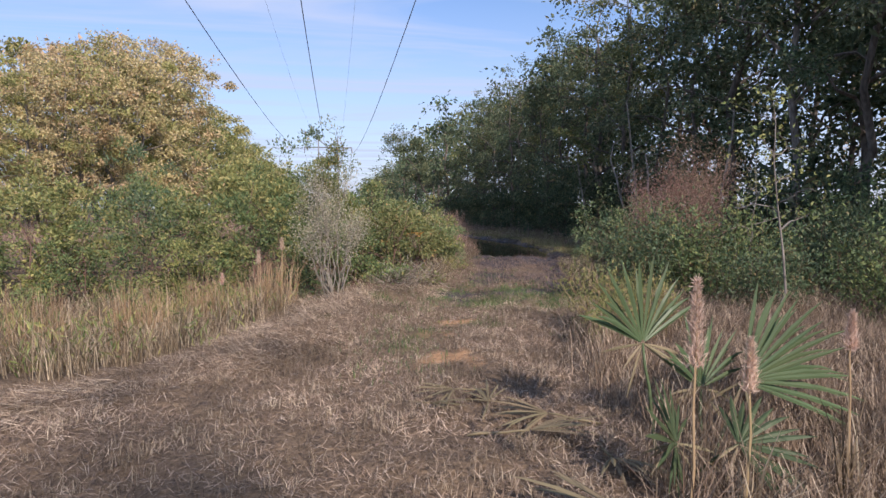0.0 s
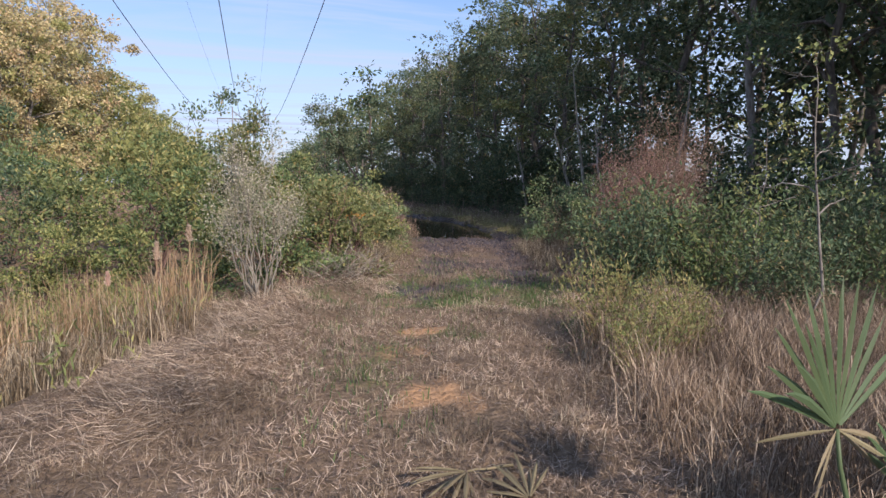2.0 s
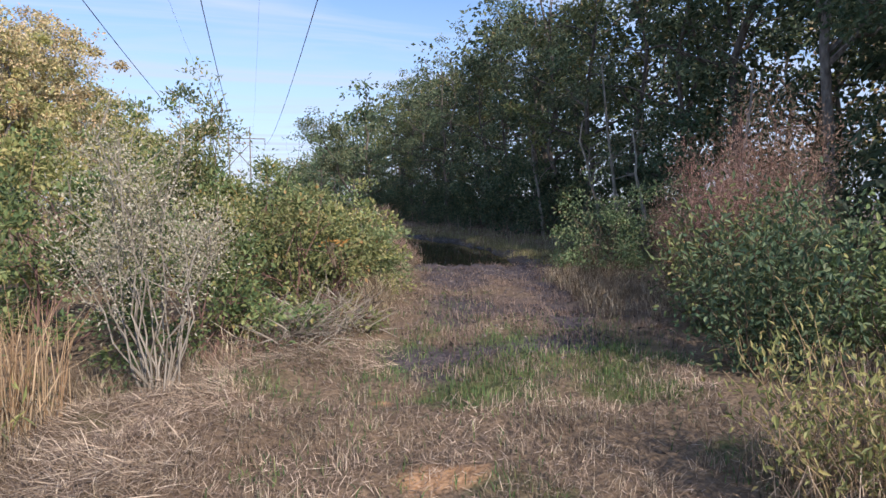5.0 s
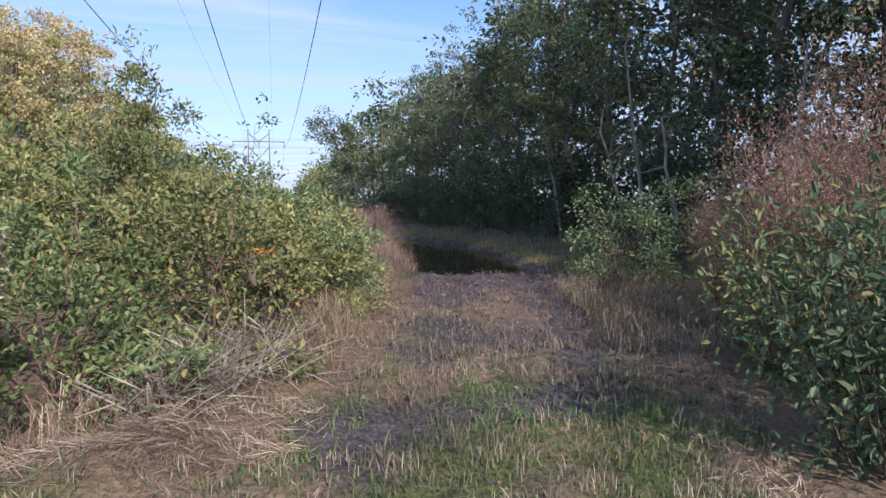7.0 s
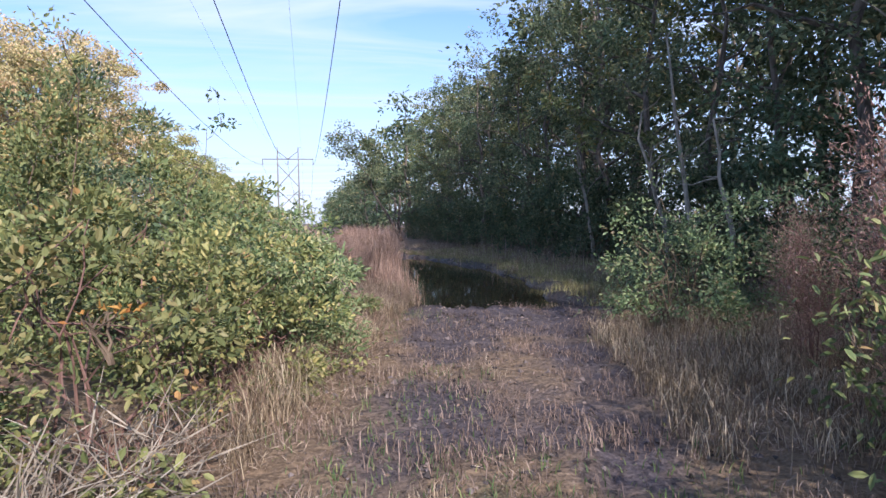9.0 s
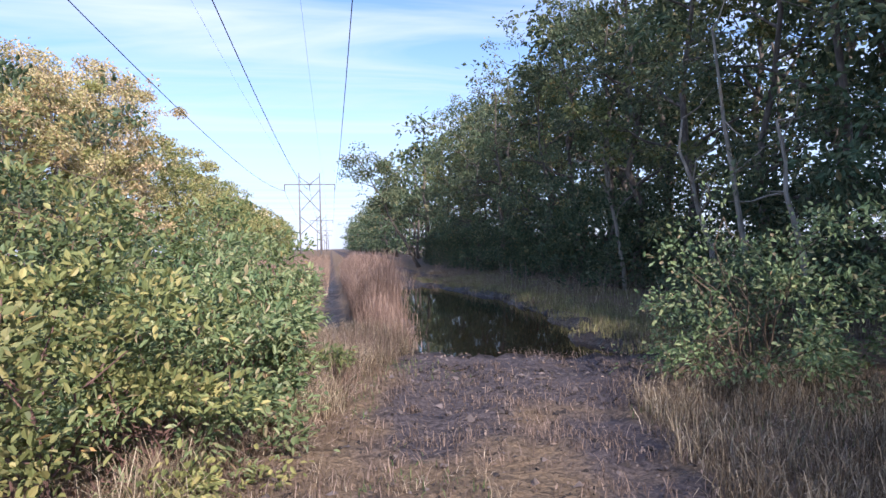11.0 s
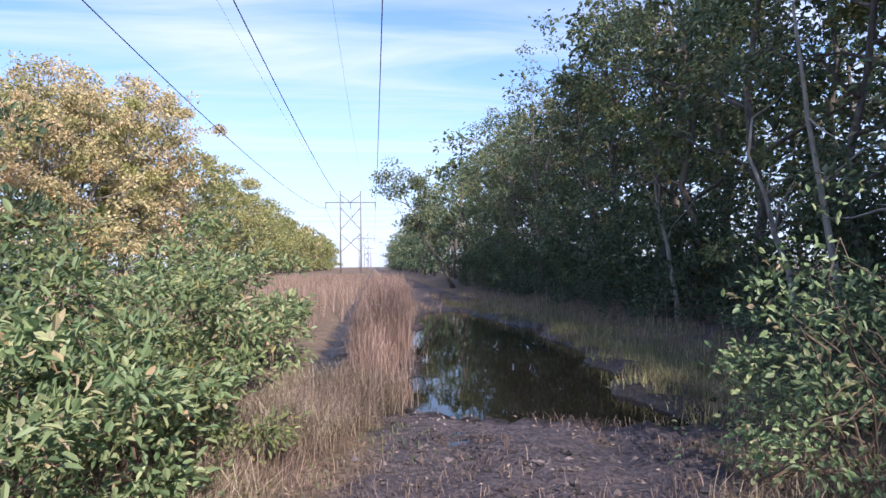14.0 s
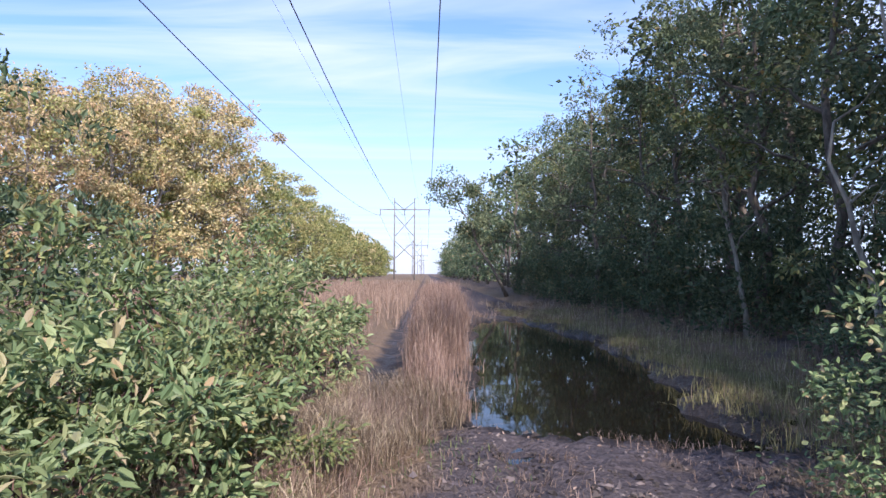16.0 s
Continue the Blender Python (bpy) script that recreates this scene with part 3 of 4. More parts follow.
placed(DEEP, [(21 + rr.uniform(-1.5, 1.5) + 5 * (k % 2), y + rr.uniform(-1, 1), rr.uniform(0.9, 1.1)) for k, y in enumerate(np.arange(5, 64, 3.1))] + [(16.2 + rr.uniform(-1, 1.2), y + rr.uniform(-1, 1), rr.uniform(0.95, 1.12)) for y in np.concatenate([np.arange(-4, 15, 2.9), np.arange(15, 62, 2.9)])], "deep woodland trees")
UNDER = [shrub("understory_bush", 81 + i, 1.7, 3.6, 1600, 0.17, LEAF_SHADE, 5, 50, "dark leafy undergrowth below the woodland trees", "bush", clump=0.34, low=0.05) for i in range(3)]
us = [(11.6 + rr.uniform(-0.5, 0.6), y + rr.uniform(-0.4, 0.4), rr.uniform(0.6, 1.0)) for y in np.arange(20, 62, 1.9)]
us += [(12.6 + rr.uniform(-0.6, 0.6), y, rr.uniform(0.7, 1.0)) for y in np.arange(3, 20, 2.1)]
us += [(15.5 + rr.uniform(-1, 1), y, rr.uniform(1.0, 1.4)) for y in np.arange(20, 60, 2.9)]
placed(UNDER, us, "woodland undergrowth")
FAR = [tree("tree", 41 + i, 12.5, 3.0, 0.05, 950, 0.52, LEAF_MID if i else LEAF_DARK, BARK, 8, 6, 0.2, "green woodland tree far along the power line", clump_r=1.0, twigs=False) for i in range(3)]
placed(FAR, [(13.5 + rr.uniform(-1.5, 2) + 4 * (k % 2), y + rr.uniform(-2, 2), rr.uniform(0.85, 1.1)) for k, y in enumerate(np.arange(64, 340, 4.2))], "far woodland trees")
LEFT = [tree("tree", 61 + i, 19, 3.5, 0.1, 6800, 0.3, (LEAF_TAN, LEAF_GOLD, LEAF_TAN)[i], BARK_PALE, 15, 6, 0.26, "tall tree with sunlit tan and gold autumn leaves", clump_r=1.05, full=0.75) for i in range(3)]
def left_size(y):
    return float(np.interp(y, [40, 48, 64, 88], [0.56, 0.68, 0.92, 1.18])) * rr.uniform(0.93, 1.05)
placed(LEFT, [(-20.2 + rr.uniform(-0.8, 0.8), y + rr.uniform(-1.0, 1.0), left_size(y)) for y in np.arange(38, 90, 3.7)], "autumn woodland trees")
LBACK = [tree("tree", 66 + i, 19, 4.2, 0.06, 1900, 0.56, (LEAF_TAN, LEAF_OLIVE)[i], BARK_PALE, 10, 6, 0.24, "tan autumn tree behind the woodland edge", clump_r=1.4, twigs=False) for i in range(2)]
# The last four are added behind the right woods; their tan imitates golden light.
placed(LBACK, [(-25.5 + rr.uniform(-1.0, 1.0), y + rr.uniform(-1.2, 1.2), left_size(y)) for y in np.arange(40, 88, 4.6)] + [(27, 13, 0.75), (30, 19, 0.75), (27.5, 26, 0.7), (32, 30, 0.8)], "back autumn trees")
LFAR = [tree("tree", 71 + i, 15.5, 3.8, 0.06, 950, 0.74, (LEAF_OLIVE, LEAF_TAN)[i], BARK, 8, 6, 0.24, "yellow green tree far along the power line", clump_r=1.25, twigs=False) for i in range(2)]
LSTEP = [tree("tree", 74 + i, 15.5, 3.4, 0.06, 2600, 0.42, (LEAF_GOLD, LEAF_OLIVE)[i], BARK, 10, 6, 0.22, "yellow green tree further along the power line", clump_r=1.05, twigs=False) for i in range(2)]
placed(LSTEP, [(-20.3 + rr.uniform(-0.8, 0.8), y + rr.uniform(-1.5, 1.5), 1.13 * rr.uniform(0.86, 1.06)) for y in np.arange(97, 186, 5.6)], "yellow green trees")
placed(LFAR, [(-22 + rr.uniform(-1.5, 1.5) - 5 * (k % 2), y + rr.uniform(-2, 2), 1.1 * rr.uniform(0.85, 1.1)) for k, y in enumerate(np.arange(190, 430, 5.5))], "far autumn trees")
leaner = tree("tree", 91, 8.2, 2.0, 0.45, 5200, 0.2, LEAF_DARK, BARK, 8, 5, 0.12, "small tree leaning out over the corridor", lean=(-4.0, 0), clump_r=0.75)
leaner.matrix_basis = pose(9.8, 58, 0.2)


def snag(seed, height, lean):
    """A thin pale dead trunk with a few bare branches."""
    rng = np.random.RandomState(seed)
    root = tagged(new("dead_tree"), "thin pale dead trunk leaning at the woodland edge", "dead tree", "dead trunks")
    p = bent(rng, (0, 0, -0.2), (lean[0], lean[1], height), 7, 0.12)
    link_mesh("trunk", *tube(p, np.linspace(0.07, 0.02, 7), 7), STEM_GREY, root, smooth=True)
    for i in range(5):
        a = p[rng.randint(3, 7)]
        q = a + rng.normal(0, 0.5, 3) + [0, 0, 0.5]
        link_mesh("branch", *tube(bent(rng, a, q, 4, 0.2), [0.022, 0.016, 0.01, 0.005], 4), STEM_GREY, root)
    return root


for i, (x, y, h, lx, ly) in enumerate(((11.2, 21.8, 5.2, -0.75, 0.3), (10.9, 22.9, 3.8, -0.5, 0.2), (11.3, 17.6, 4.2, 0.5, 0.1), (10.6, 19.9, 3.2, -0.4, 0.2), (11.2, 27.5, 4.0, -0.4, 0.3))):
    snag(300 + i, h, (lx, ly)).matrix_basis = pose(x, y, float(ground_z(x, y)))

# ---- shrubs ----
HEDGE = [shrub("shrub", 101 + i, 1.3, 2.0, 4200, 0.072, (LEAF_BRIGHT, LEAF_MIXED, LEAF_OLIVE, LEAF_BRIGHT)[i], 12, 74, "leafy yellow-green shrub with some orange leaves", slim=0.52, clump=0.19, low=0.0, oval=True, droop=-0.05, bark=STEM_RED) for i in range(4)]
placed(HEDGE, [(0.1, 12.5, 0.95), (1.15, 13.8, 1.0), (1.95, 15.2, 0.9), (1.0, 16.6, 1.05), (-1.5, 13.4, 1.1), (-3.4, 13.4, 1.15), (-5.4, 13.3, 1.2), (-7.6, 13.5, 1.25), (-10.0, 13.8, 1.3), (-12.5, 14.2, 1.3),
               (-2.5, 12.0, 0.7), (-4.4, 11.9, 0.75), (-6.5, 12.0, 0.8), (-8.8, 12.2, 0.8)], "yellow-green shrubs beside the trail")
THICKET = [shrub("shrub", 105 + i, 1.3, 2.0, 3600, 0.1, (LEAF_BROAD, LEAF_BRIGHT)[i], 14, 70, "leafy green shrub with broad drooping leaves on red stems", slim=0.4, clump=0.21, low=0.05, oval=True, droop=-0.2, bark=STEM_RED) for i in range(2)]
placed(THICKET, [(2.2, 17.0, 0.9), (2.2, 18.9, 0.88), (1.95, 21.3, 1.02), (0.8, 19.3, 1.08), (2.4, 15.9, 0.72), (2.6, 17.9, 0.62), (1.95, 23.4, 1.18), (0.9, 24.6, 1.3)], "green shrubs near the water")
WEED = [wands("weedy_bush", 151 + i, 26, 1.75, 1.15, 3600, 0.085, 0.42, (LEAF_MID, LEAF_BRIGHT, LEAF_MID)[i], STEM, "green weedy bush with narrow leaves on upright stems", "bush", start=0.15, puff=0.15, oval=True) for i in range(3)]
placed(WEED, [(4.95, 9.8, 0.85), (6.1, 9.4, 0.98), (7.8, 9.4, 1.05), (5.9, 7.9, 0.68), (7.4, 7.2, 0.85), (9.3, 7.0, 1.05), (6.6, 11.0, 0.95), (5.95, 11.4, 0.92), (9.8, 10.0, 1.15), (11.4, 7.2, 1.3), (11.2, 12.0, 1.3)], "green weedy bushes")
POND = [shrub("shrub", 155 + i, 1.3, 2.0, 4200, 0.07, (LEAF_BROAD, LEAF_MID)[i], 18, 75, "loose green shrub beside the flooded trail", slim=0.5, clump=0.24, low=0.05, oval=True, droop=-0.1) for i in range(2)]
placed(POND, [(7.75, 17.3, 0.98), (8.8, 18.9, 0.85), (9.6, 16.4, 1.05), (9.9, 20.8, 0.8)], "shrubs by the water")
TALL = [shrub("shrub", 121 + i, 1.8, 3.6, 3800, 0.125, (LEAF_MID, LEAF_OLIVE, LEAF_BRIGHT)[i], 9, 90, "tall loose green shrub behind the hedge", clump=0.26) for i in range(3)]
placed(TALL, [(-0.7, 20.8, 1.0), (-2.4, 17.0, 1.0), (-1.4, 19.0, 0.9), (-4.8, 17.2, 0.78), (-7.5, 17.4, 0.8), (-10.5, 17.6, 0.8), (-13.5, 18, 0.85), (-3, 22, 0.9), (-6.5, 23, 0.95), (-0.9, 24.5, 0.7), (-16.5, 19, 0.9)], "tall shrubs behind the hedge")
loose = shrub("shrub", 127, 1.15, 3.6, 7000, 0.085, LEAF_MIXED, 12, 70, "tall thin olive shrub rising above the hedge", clump=0.24, low=0.2)
loose.matrix_basis = pose(-0.05, 17.5, float(ground_z(-0.05, 17.5)))
twig = tree("shrub", 128, 2.85, 0.7, 0.45, 260, 0.075, LEAF_MID, STEM, 6, 3, 0.016, "thin bare-stemmed shrub with a twig reaching out", "shrub", lean=(0.9, 0.0), clump_r=0.16)
twig.matrix_basis = pose(0.75, 17.1, float(ground_z(0.75, 17.1)))
grey = wands("shrub", 131, 22, 2.55, 0.62, 7600, 0.03, 0.5, LEAF_GREY, STEM_GREY, "grey seeding bush with pale fluffy heads and bare stems", "shrub", start=0.6, puff=0.06, thick=0.009, fork=0.15, foot_r=0.12)
grey.matrix_basis = pose(-0.05, 10.6, float(ground_z(-0.05, 10.6)))
RUST = [wands("dead_bush", 141 + i, 12, 3.0, 0.8, 13000, 0.05, 0.22, LEAF_RUST, STEM_RED, "feathery dead brown bush on bare stems", "bush", start=0.3, puff=0.17, thick=0.012) for i in range(2)]
placed(RUST, [(6.5, 12.3, 0.92), (7.6, 12.7, 1.16), (8.5, 14.2, 0.9), (7.0, 12.0, 0.8), (7.4, 14.4, 0.62)], "dead brown bushes")
yellow = wands("weedy_bush", 161, 32, 1.05, 0.5, 1500, 0.055, 0.32, LEAF_OLIVE, REED, "yellowish leaning weed with small leaves on tan stems", "bush", lean=(-0.3, 0.1), start=0.35, puff=0.06, thick=0.005)
yellow.matrix_basis = pose(3.35, 7.6, float(ground_z(3.35, 7.6)))
copy_thing(yellow, pose(3.8, 7.1, float(ground_z(3.8, 7.1)), 0, 0, 40) @ Matrix.Scale(0.9, 4))
copy_thing(yellow, pose(3.05, 6.7, float(ground_z(3.05, 6.7)), 0, 0, 130) @ Matrix.Scale(0.75, 4))
sprig = shrub("autumn_sprig", 171, 0.14, 0.2, 26, 0.06, leaf_material("orange_leaf", [(0.0, (0.3, 0.14, 0.04)), (1.0, (0.45, 0.27, 0.07))], 0.35), 3, 12, "sprig of orange autumn leaves in the hedge", "leaves", clump=0.12)
sprig.matrix_basis = pose(1.6, 13.0, 0.9)
sapling = tree("sapling", 181, 3.1, 0.55, 0.45, 260, 0.065, LEAF_OLIVE, BARK_PALE, 8, 3, 0.02, "thin sapling with sparse yellowing leaves", "sapling", clump_r=0.22)
sapling.matrix_basis = pose(5.75, 7.35, float(ground_z(5.75, 7.35)))
copy_thing(sapling, pose(6.4, 9.1, float(ground_z(6.4, 9.1)), 0, 0, 70) @ Matrix.Scale(0.8, 4))


# ---- palmetto and plumes ----
PALM = leaf_material("palmetto_leaf", [(0.0, (0.055, 0.09, 0.042)), (1.0, (0.12, 0.165, 0.08))], 0.25, 0.4)
# Darker copy of the palmetto leaf: the low fronds' shade is put into its colour.
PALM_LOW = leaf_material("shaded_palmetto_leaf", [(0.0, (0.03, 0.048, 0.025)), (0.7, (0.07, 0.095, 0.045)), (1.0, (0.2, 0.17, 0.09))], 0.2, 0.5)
PALM_DEAD = leaf_material("dead_palmetto_leaf", [(0.0, (0.10, 0.08, 0.05)), (0.6, (0.24, 0.2, 0.12)), (1.0, (0.4, 0.36, 0.22))], 0.2, 0.7)
PLUME = leaf_material("fluffy_plume", [(0.0, (0.48, 0.35, 0.27)), (1.0, (0.68, 0.53, 0.43))], 0.4, 0.9)


def leaflet(rng, hub, d, face, length, width):
    """One pleated blade of a fan leaf, drooping at its tip."""
    t = np.array([0.04, 0.3, 0.6, 0.85, 1.0])
    w = np.array([0.25, 0.8, 1.0, 0.55, 0.04]) * width
    side = unit(np.cross(d, face))
    mid = hub + np.outer(t, d) * length
    mid[:, 2] -= 0.14 * length * t ** 3 * rng.uniform(0.2, 1.4)
    ridge = mid + face * 0.25 * w[:, None]
    v = np.concatenate([mid - side * w[:, None] / 2, ridge, mid + side * w[:, None] / 2])
    k = len(t)
    f = [(i, i + 1, k + i + 1, k + i) for i in range(k - 1)] + [(k + i, k + i + 1, 2 * k + i + 1, 2 * k + i) for i in range(k - 1)]
    return v, f


def frond(rng, palm, foot, hub, u, face, radius, spread, n, mat, hang=0):
    hub, u = np.asarray(hub, float), unit(np.asarray(u, float))
    s = unit(np.cross(u, np.asarray(face, float)))
    face = np.cross(s, u)
    stalk = link_mesh("frond", *tube(bent(rng, foot, hub, 6, 0.05), np.linspace(0.014, 0.008, 6), 6), mat, palm, smooth=True)
    for i in range(n):
        a = radians(spread) * (i / (n - 1) * 2 - 1) + rng.normal(0, 0.02)
        d = unit(u * math.cos(a) + s * math.sin(a) + face * 0.12 * (1 if i % 2 else -0.4))
        link_mesh("leaflet", *leaflet(rng, hub, d, face, radius * rng.uniform(0.85, 1.05) * (1 - 0.12 * abs(a)), 0.034), mat, stalk)
    for i in range(hang):
        d = unit(np.array([rng.normal(0, 0.9), rng.normal(0, 0.4), -0.9 + rng.uniform(0, 0.9)]))
        link_mesh("leaflet", *leaflet(rng, hub, d, face, radius * 0.6 * rng.uniform(0.6, 1), 0.02), PALM_DEAD, stalk, "withered brown leaflet")
    return stalk


rp = np.random.RandomState(77)
palm = tagged(new("palmetto"), "green fan palmetto with dead lower leaves in dry grass", "palm")
palm.matrix_basis = pose(2.1, 3.6, 0)
def rel(x, y, z):
    return np.array([x - 2.1, y - 3.6, z])
frond(rp, palm, rel(2.0, 3.7, -0.05), rel(1.93, 3.79, 0.69), (-0.05, 0.1, 1), (0.25, -1, 0.1), 0.62, 58, 20, PALM, 7)
frond(rp, palm, rel(2.3, 3.7, -0.05), rel(2.38, 3.85, 0.36), (0.1, 0.15, 1), (0.4, -1, 0.2), 0.55, 62, 18, PALM, 6)
frond(rp, palm, rel(2.3, 3.6, -0.05), rel(2.62, 3.75, 0.42), (1.0, 0.1, 0.45), (0.1, -1, 0.35), 0.85, 46, 24, PALM, 3)
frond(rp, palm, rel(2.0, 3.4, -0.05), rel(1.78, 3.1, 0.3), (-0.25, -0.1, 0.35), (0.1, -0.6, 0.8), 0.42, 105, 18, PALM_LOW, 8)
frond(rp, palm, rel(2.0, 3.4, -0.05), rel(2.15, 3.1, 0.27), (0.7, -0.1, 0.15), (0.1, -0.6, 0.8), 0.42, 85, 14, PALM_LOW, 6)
litter = tagged(new("dead_palm_leaf"), "fallen dried palm leaf lying on the grass", "palm leaf", "fallen palm leaves")
frond(rp, litter, (0.35, -0.3, 0.03), (0, 0, 0.1), (-0.9, 0.35, 0.12), (0, -0.2, 1), 0.6, 40, 9, PALM_DEAD, 2)
litter.matrix_basis = pose(1.35, 2.75, 0)
for x, y, a, k in ((0.95, 5.1, 60, 0.7), (0.7, 4.8, 170, 0.6), (1.15, 4.75, 290, 0.65), (1.25, 4.0, 200, 0.9), (1.5, 4.35, 20, 0.8), (1.6, 3.5, 120, 0.8)):
    copy_thing(litter, pose(x, y, 0.0, 0, 0, a) @ Matrix.Scale(k, 4))


def plume(seed, height, fluff, label):
    rng = np.random.RandomState(seed)
    root = tagged(new("plume_grass"), label, "grass stalk", "plume grass stalks")
    p = bent(rng, (0, 0, -0.03), (0.02, 0.03, height), 6, 0.03)
    link_mesh("stalk", *tube(p, np.linspace(0.007, 0.004, 6), 6), REED, root)
    n = 1100
    t = rng.uniform(0, 1, n)
    wide = (0.003 + 0.011 * (1 - t) ** 0.7) * min(1, fluff / 0.25)
    pos = np.stack([rng.normal(0, 1, n) * wide, rng.normal(0, 1, n) * wide, height - fluff * (1 - t)], 1) + [[0.02, 0.03, 0]]
    out = np.stack([rng.normal(0, 0.35, n), rng.normal(0, 0.35, n), np.ones(n)], 1)
    link_mesh("seed_head", *leaves(rng, pos, out, 0.042 * (1.2 - 0.5 * t[:, None]), 0.004), PLUME, root)
    v, f = blades(rng, np.stack([rng.normal(0, 0.03, 40), rng.normal(0, 0.03, 40), np.zeros(40)], 1), 0.6, 0.4, 0.01)
    link_mesh("blade_tuft", v, f, STRAW, root)
    return root


for i, (x, y, h, fl) in enumerate(((1.4, 2.31, 1.24, 0.36), (1.78, 2.5, 0.98, 0.24), (2.6, 2.85, 1.02, 0.2), (-1.1, 9.3, 1.0, 0.18), (-0.75, 9.0, 1.15, 0.15), (-1.7, 9.9, 0.9, 0.16))):
    plume(400 + i, h, fl, "tall grass stalk with a pale pinkish plume").matrix_basis = pose(x, y, float(ground_z(x, y)))

# ---- power line ----
def conductor(x, top, sag, r, label):
    y = np.linspace(-140, 186, 100)
    span = np.where(y > -31, (y - 77.5) / 108.5, (y + 139.5) / 108.5)
    z = top - sag + sag * span ** 2
    y2 = np.linspace(186, 403, 40)[1:]
    z2 = top - sag + sag * ((y2 - 294.5) / 108.5) ** 2
    p = np.stack([np.full(139, x), np.concatenate([y, y2]), np.concatenate([z, z2])], 1)
    tagged(link_mesh("power_cable", *tube(p, np.full(139, r), 5), CABLE), label, "cable", "power cables", "thing")


for x in (-8.4, -1.85, 4.7):
    conductor(x, 17.3, 4.3, 0.03, "dark power line conductor sagging over the trail")
for x in (-5.5, 1.75):
    conductor(x, 22.0, 3.6, 0.009, "thin grounding wire above the power lines")


def pylon():
    root = new("power_pylon")
    tagged(root, "two-pole wooden power pylon with crossarm and cross braces", "pylon", "power pylons")
    for s in (-2.7, 2.7):
        link_mesh("pole", *tube([(s, 0, -0.5), (s, 0, 11), (s, 0, 22)], [0.24, 0.2, 0.15], 10), POLE, root, smooth=True)
        link_mesh("bracket", *tube([(s, 0.2, 21.9), (s + math.copysign(0.9, s), 0.2, 22.1)], [0.06, 0.05], 6), STEEL, root)
    link_mesh("crossarm", *tube([(-6.7, 0.25, 18.9), (6.7, 0.25, 18.9)], [0.16, 0.16], 6), POLE, root)
    for a, b in (((-2.7, 17.5), (2.7, 11.5)), ((2.7, 17.5), (-2.7, 11.5)), ((-2.7, 10.5), (2.7, 5.5)), ((2.7, 10.5), (-2.7, 5.5)), ((-2.7, 21), (0, 18.9)), ((2.7, 21), (0, 18.9))):
        link_mesh("brace", *tube([(a[0], -0.22, a[1]), (b[0], -0.22, b[1])], [0.12, 0.12], 6), POLE, root)
    for s in (-6.55, 0, 6.55):
        z = np.linspace(18.8, 17.35, 15)
        link_mesh("insulator", *tube(np.stack([np.full(15, s), np.full(15, 0.25), z], 1), [0.05 if i % 2 else 0.13 for i in range(15)], 8), GLASSY, root)
    return root


first = pylon()
first.matrix_basis = pose(-1.85, 186, 0)
for y in (403, 620, 840, -31.0):
    copy_thing(first, pose(-1.85, y, 0))

# ---- grasses ----
def scatter(rng, n, x0, x1, y0, y1, keep):
    p = np.stack([rng.uniform(x0, x1, n), rng.uniform(y0, y1, n)], 1)
    p = p[keep(p[:, 0], p[:, 1], rng.uniform(0, 1, n))]
    return np.concatenate([p, ground_z(p[:, 0], p[:, 1])[:, None] - 0.01], 1)


def tufted(rng, base, per, radius):
    """Each place becomes a tuft of several blades."""
    b = np.repeat(base, per, 0)
    b[:, :2] += rng.normal(0, radius, (len(b), 2))
    return b


def thatch(rng, base, length, width, lift):
    """Dead blades lying across one another."""
    n = len(base)
    a = rng.uniform(0, 6.283, n)
    return leaves(rng, base + [[0, 0, 0.015]], np.stack([np.cos(a), np.sin(a), rng.uniform(0, lift, n)], 1), length, width)


def stuff(name, v, f, mat, label, category="grass"):
    return tagged(link_mesh(name, v, f, mat), label, category, kind="stuff")


rg = np.random.RandomState(21)
def on_trail(x, y):
    return (x > left_edge(y) - 0.4) & (x < right_edge(y) + 0.5) & (pool(x, y) < -0.05)


dry = scatter(rg, 720000, -6.5, 8.5, 1.2, 21, lambda x, y, u: on_trail(x, y) & (u < 0.78 - 0.4 * ease(y, 8.8, 12) - 1.3 * covers(x, y)[0] - 0.7 * covers(x, y)[1] - 0.8 * covers(x, y)[2] + 0.3 * wave(x, y, 2.2, 6) + 0.25 * wave(x, y, 9, 16)))
stuff("dry_grass", *thatch(rg, dry, 0.095, 0.0046, 0.9), THATCH, "short dry straw-coloured mown grass on the trail")
tf = tufted(rg, scatter(rg, 3000, -6, 8, 1.5, 20, lambda x, y, u: on_trail(x, y) & (covers(x, y)[0] < 0.4) & (u < 0.45 + 0.3 * wave(x, y, 1.5, 26))), 15, 0.045)
stuff("dry_grass_tufts", *blades(rg, tf, 0.13, 0.7, 0.005), THATCH, "small dry grass tufts on the trail")
mat = scatter(rg, 75000, -2.5, 2.2, 4.5, 11.8, lambda x, y, u: (x > left_edge(y) - 0.15) & (x < left_edge(y) + 1.25 + 0.3 * wave(x, y, 3, 36)) & (u < 0.55 + 0.4 * wave(x, y, 4, 37)))
comb = np.stack([-0.75 + 0.5 * wave(mat[:, 0], mat[:, 1], 3.5, 38), -0.45 + 0.6 * wave(mat[:, 0], mat[:, 1], 3.1, 39), rg.uniform(-0.05, 0.3, len(mat))], 1)
stuff("matted_straw", *leaves(rg, mat + np.stack([np.zeros(len(mat)), np.zeros(len(mat)), rg.uniform(0.01, 0.1, len(mat))], 1), comb, 0.2, 0.0042), THATCH, "matted long dry grass draped over the edge of the ditch")
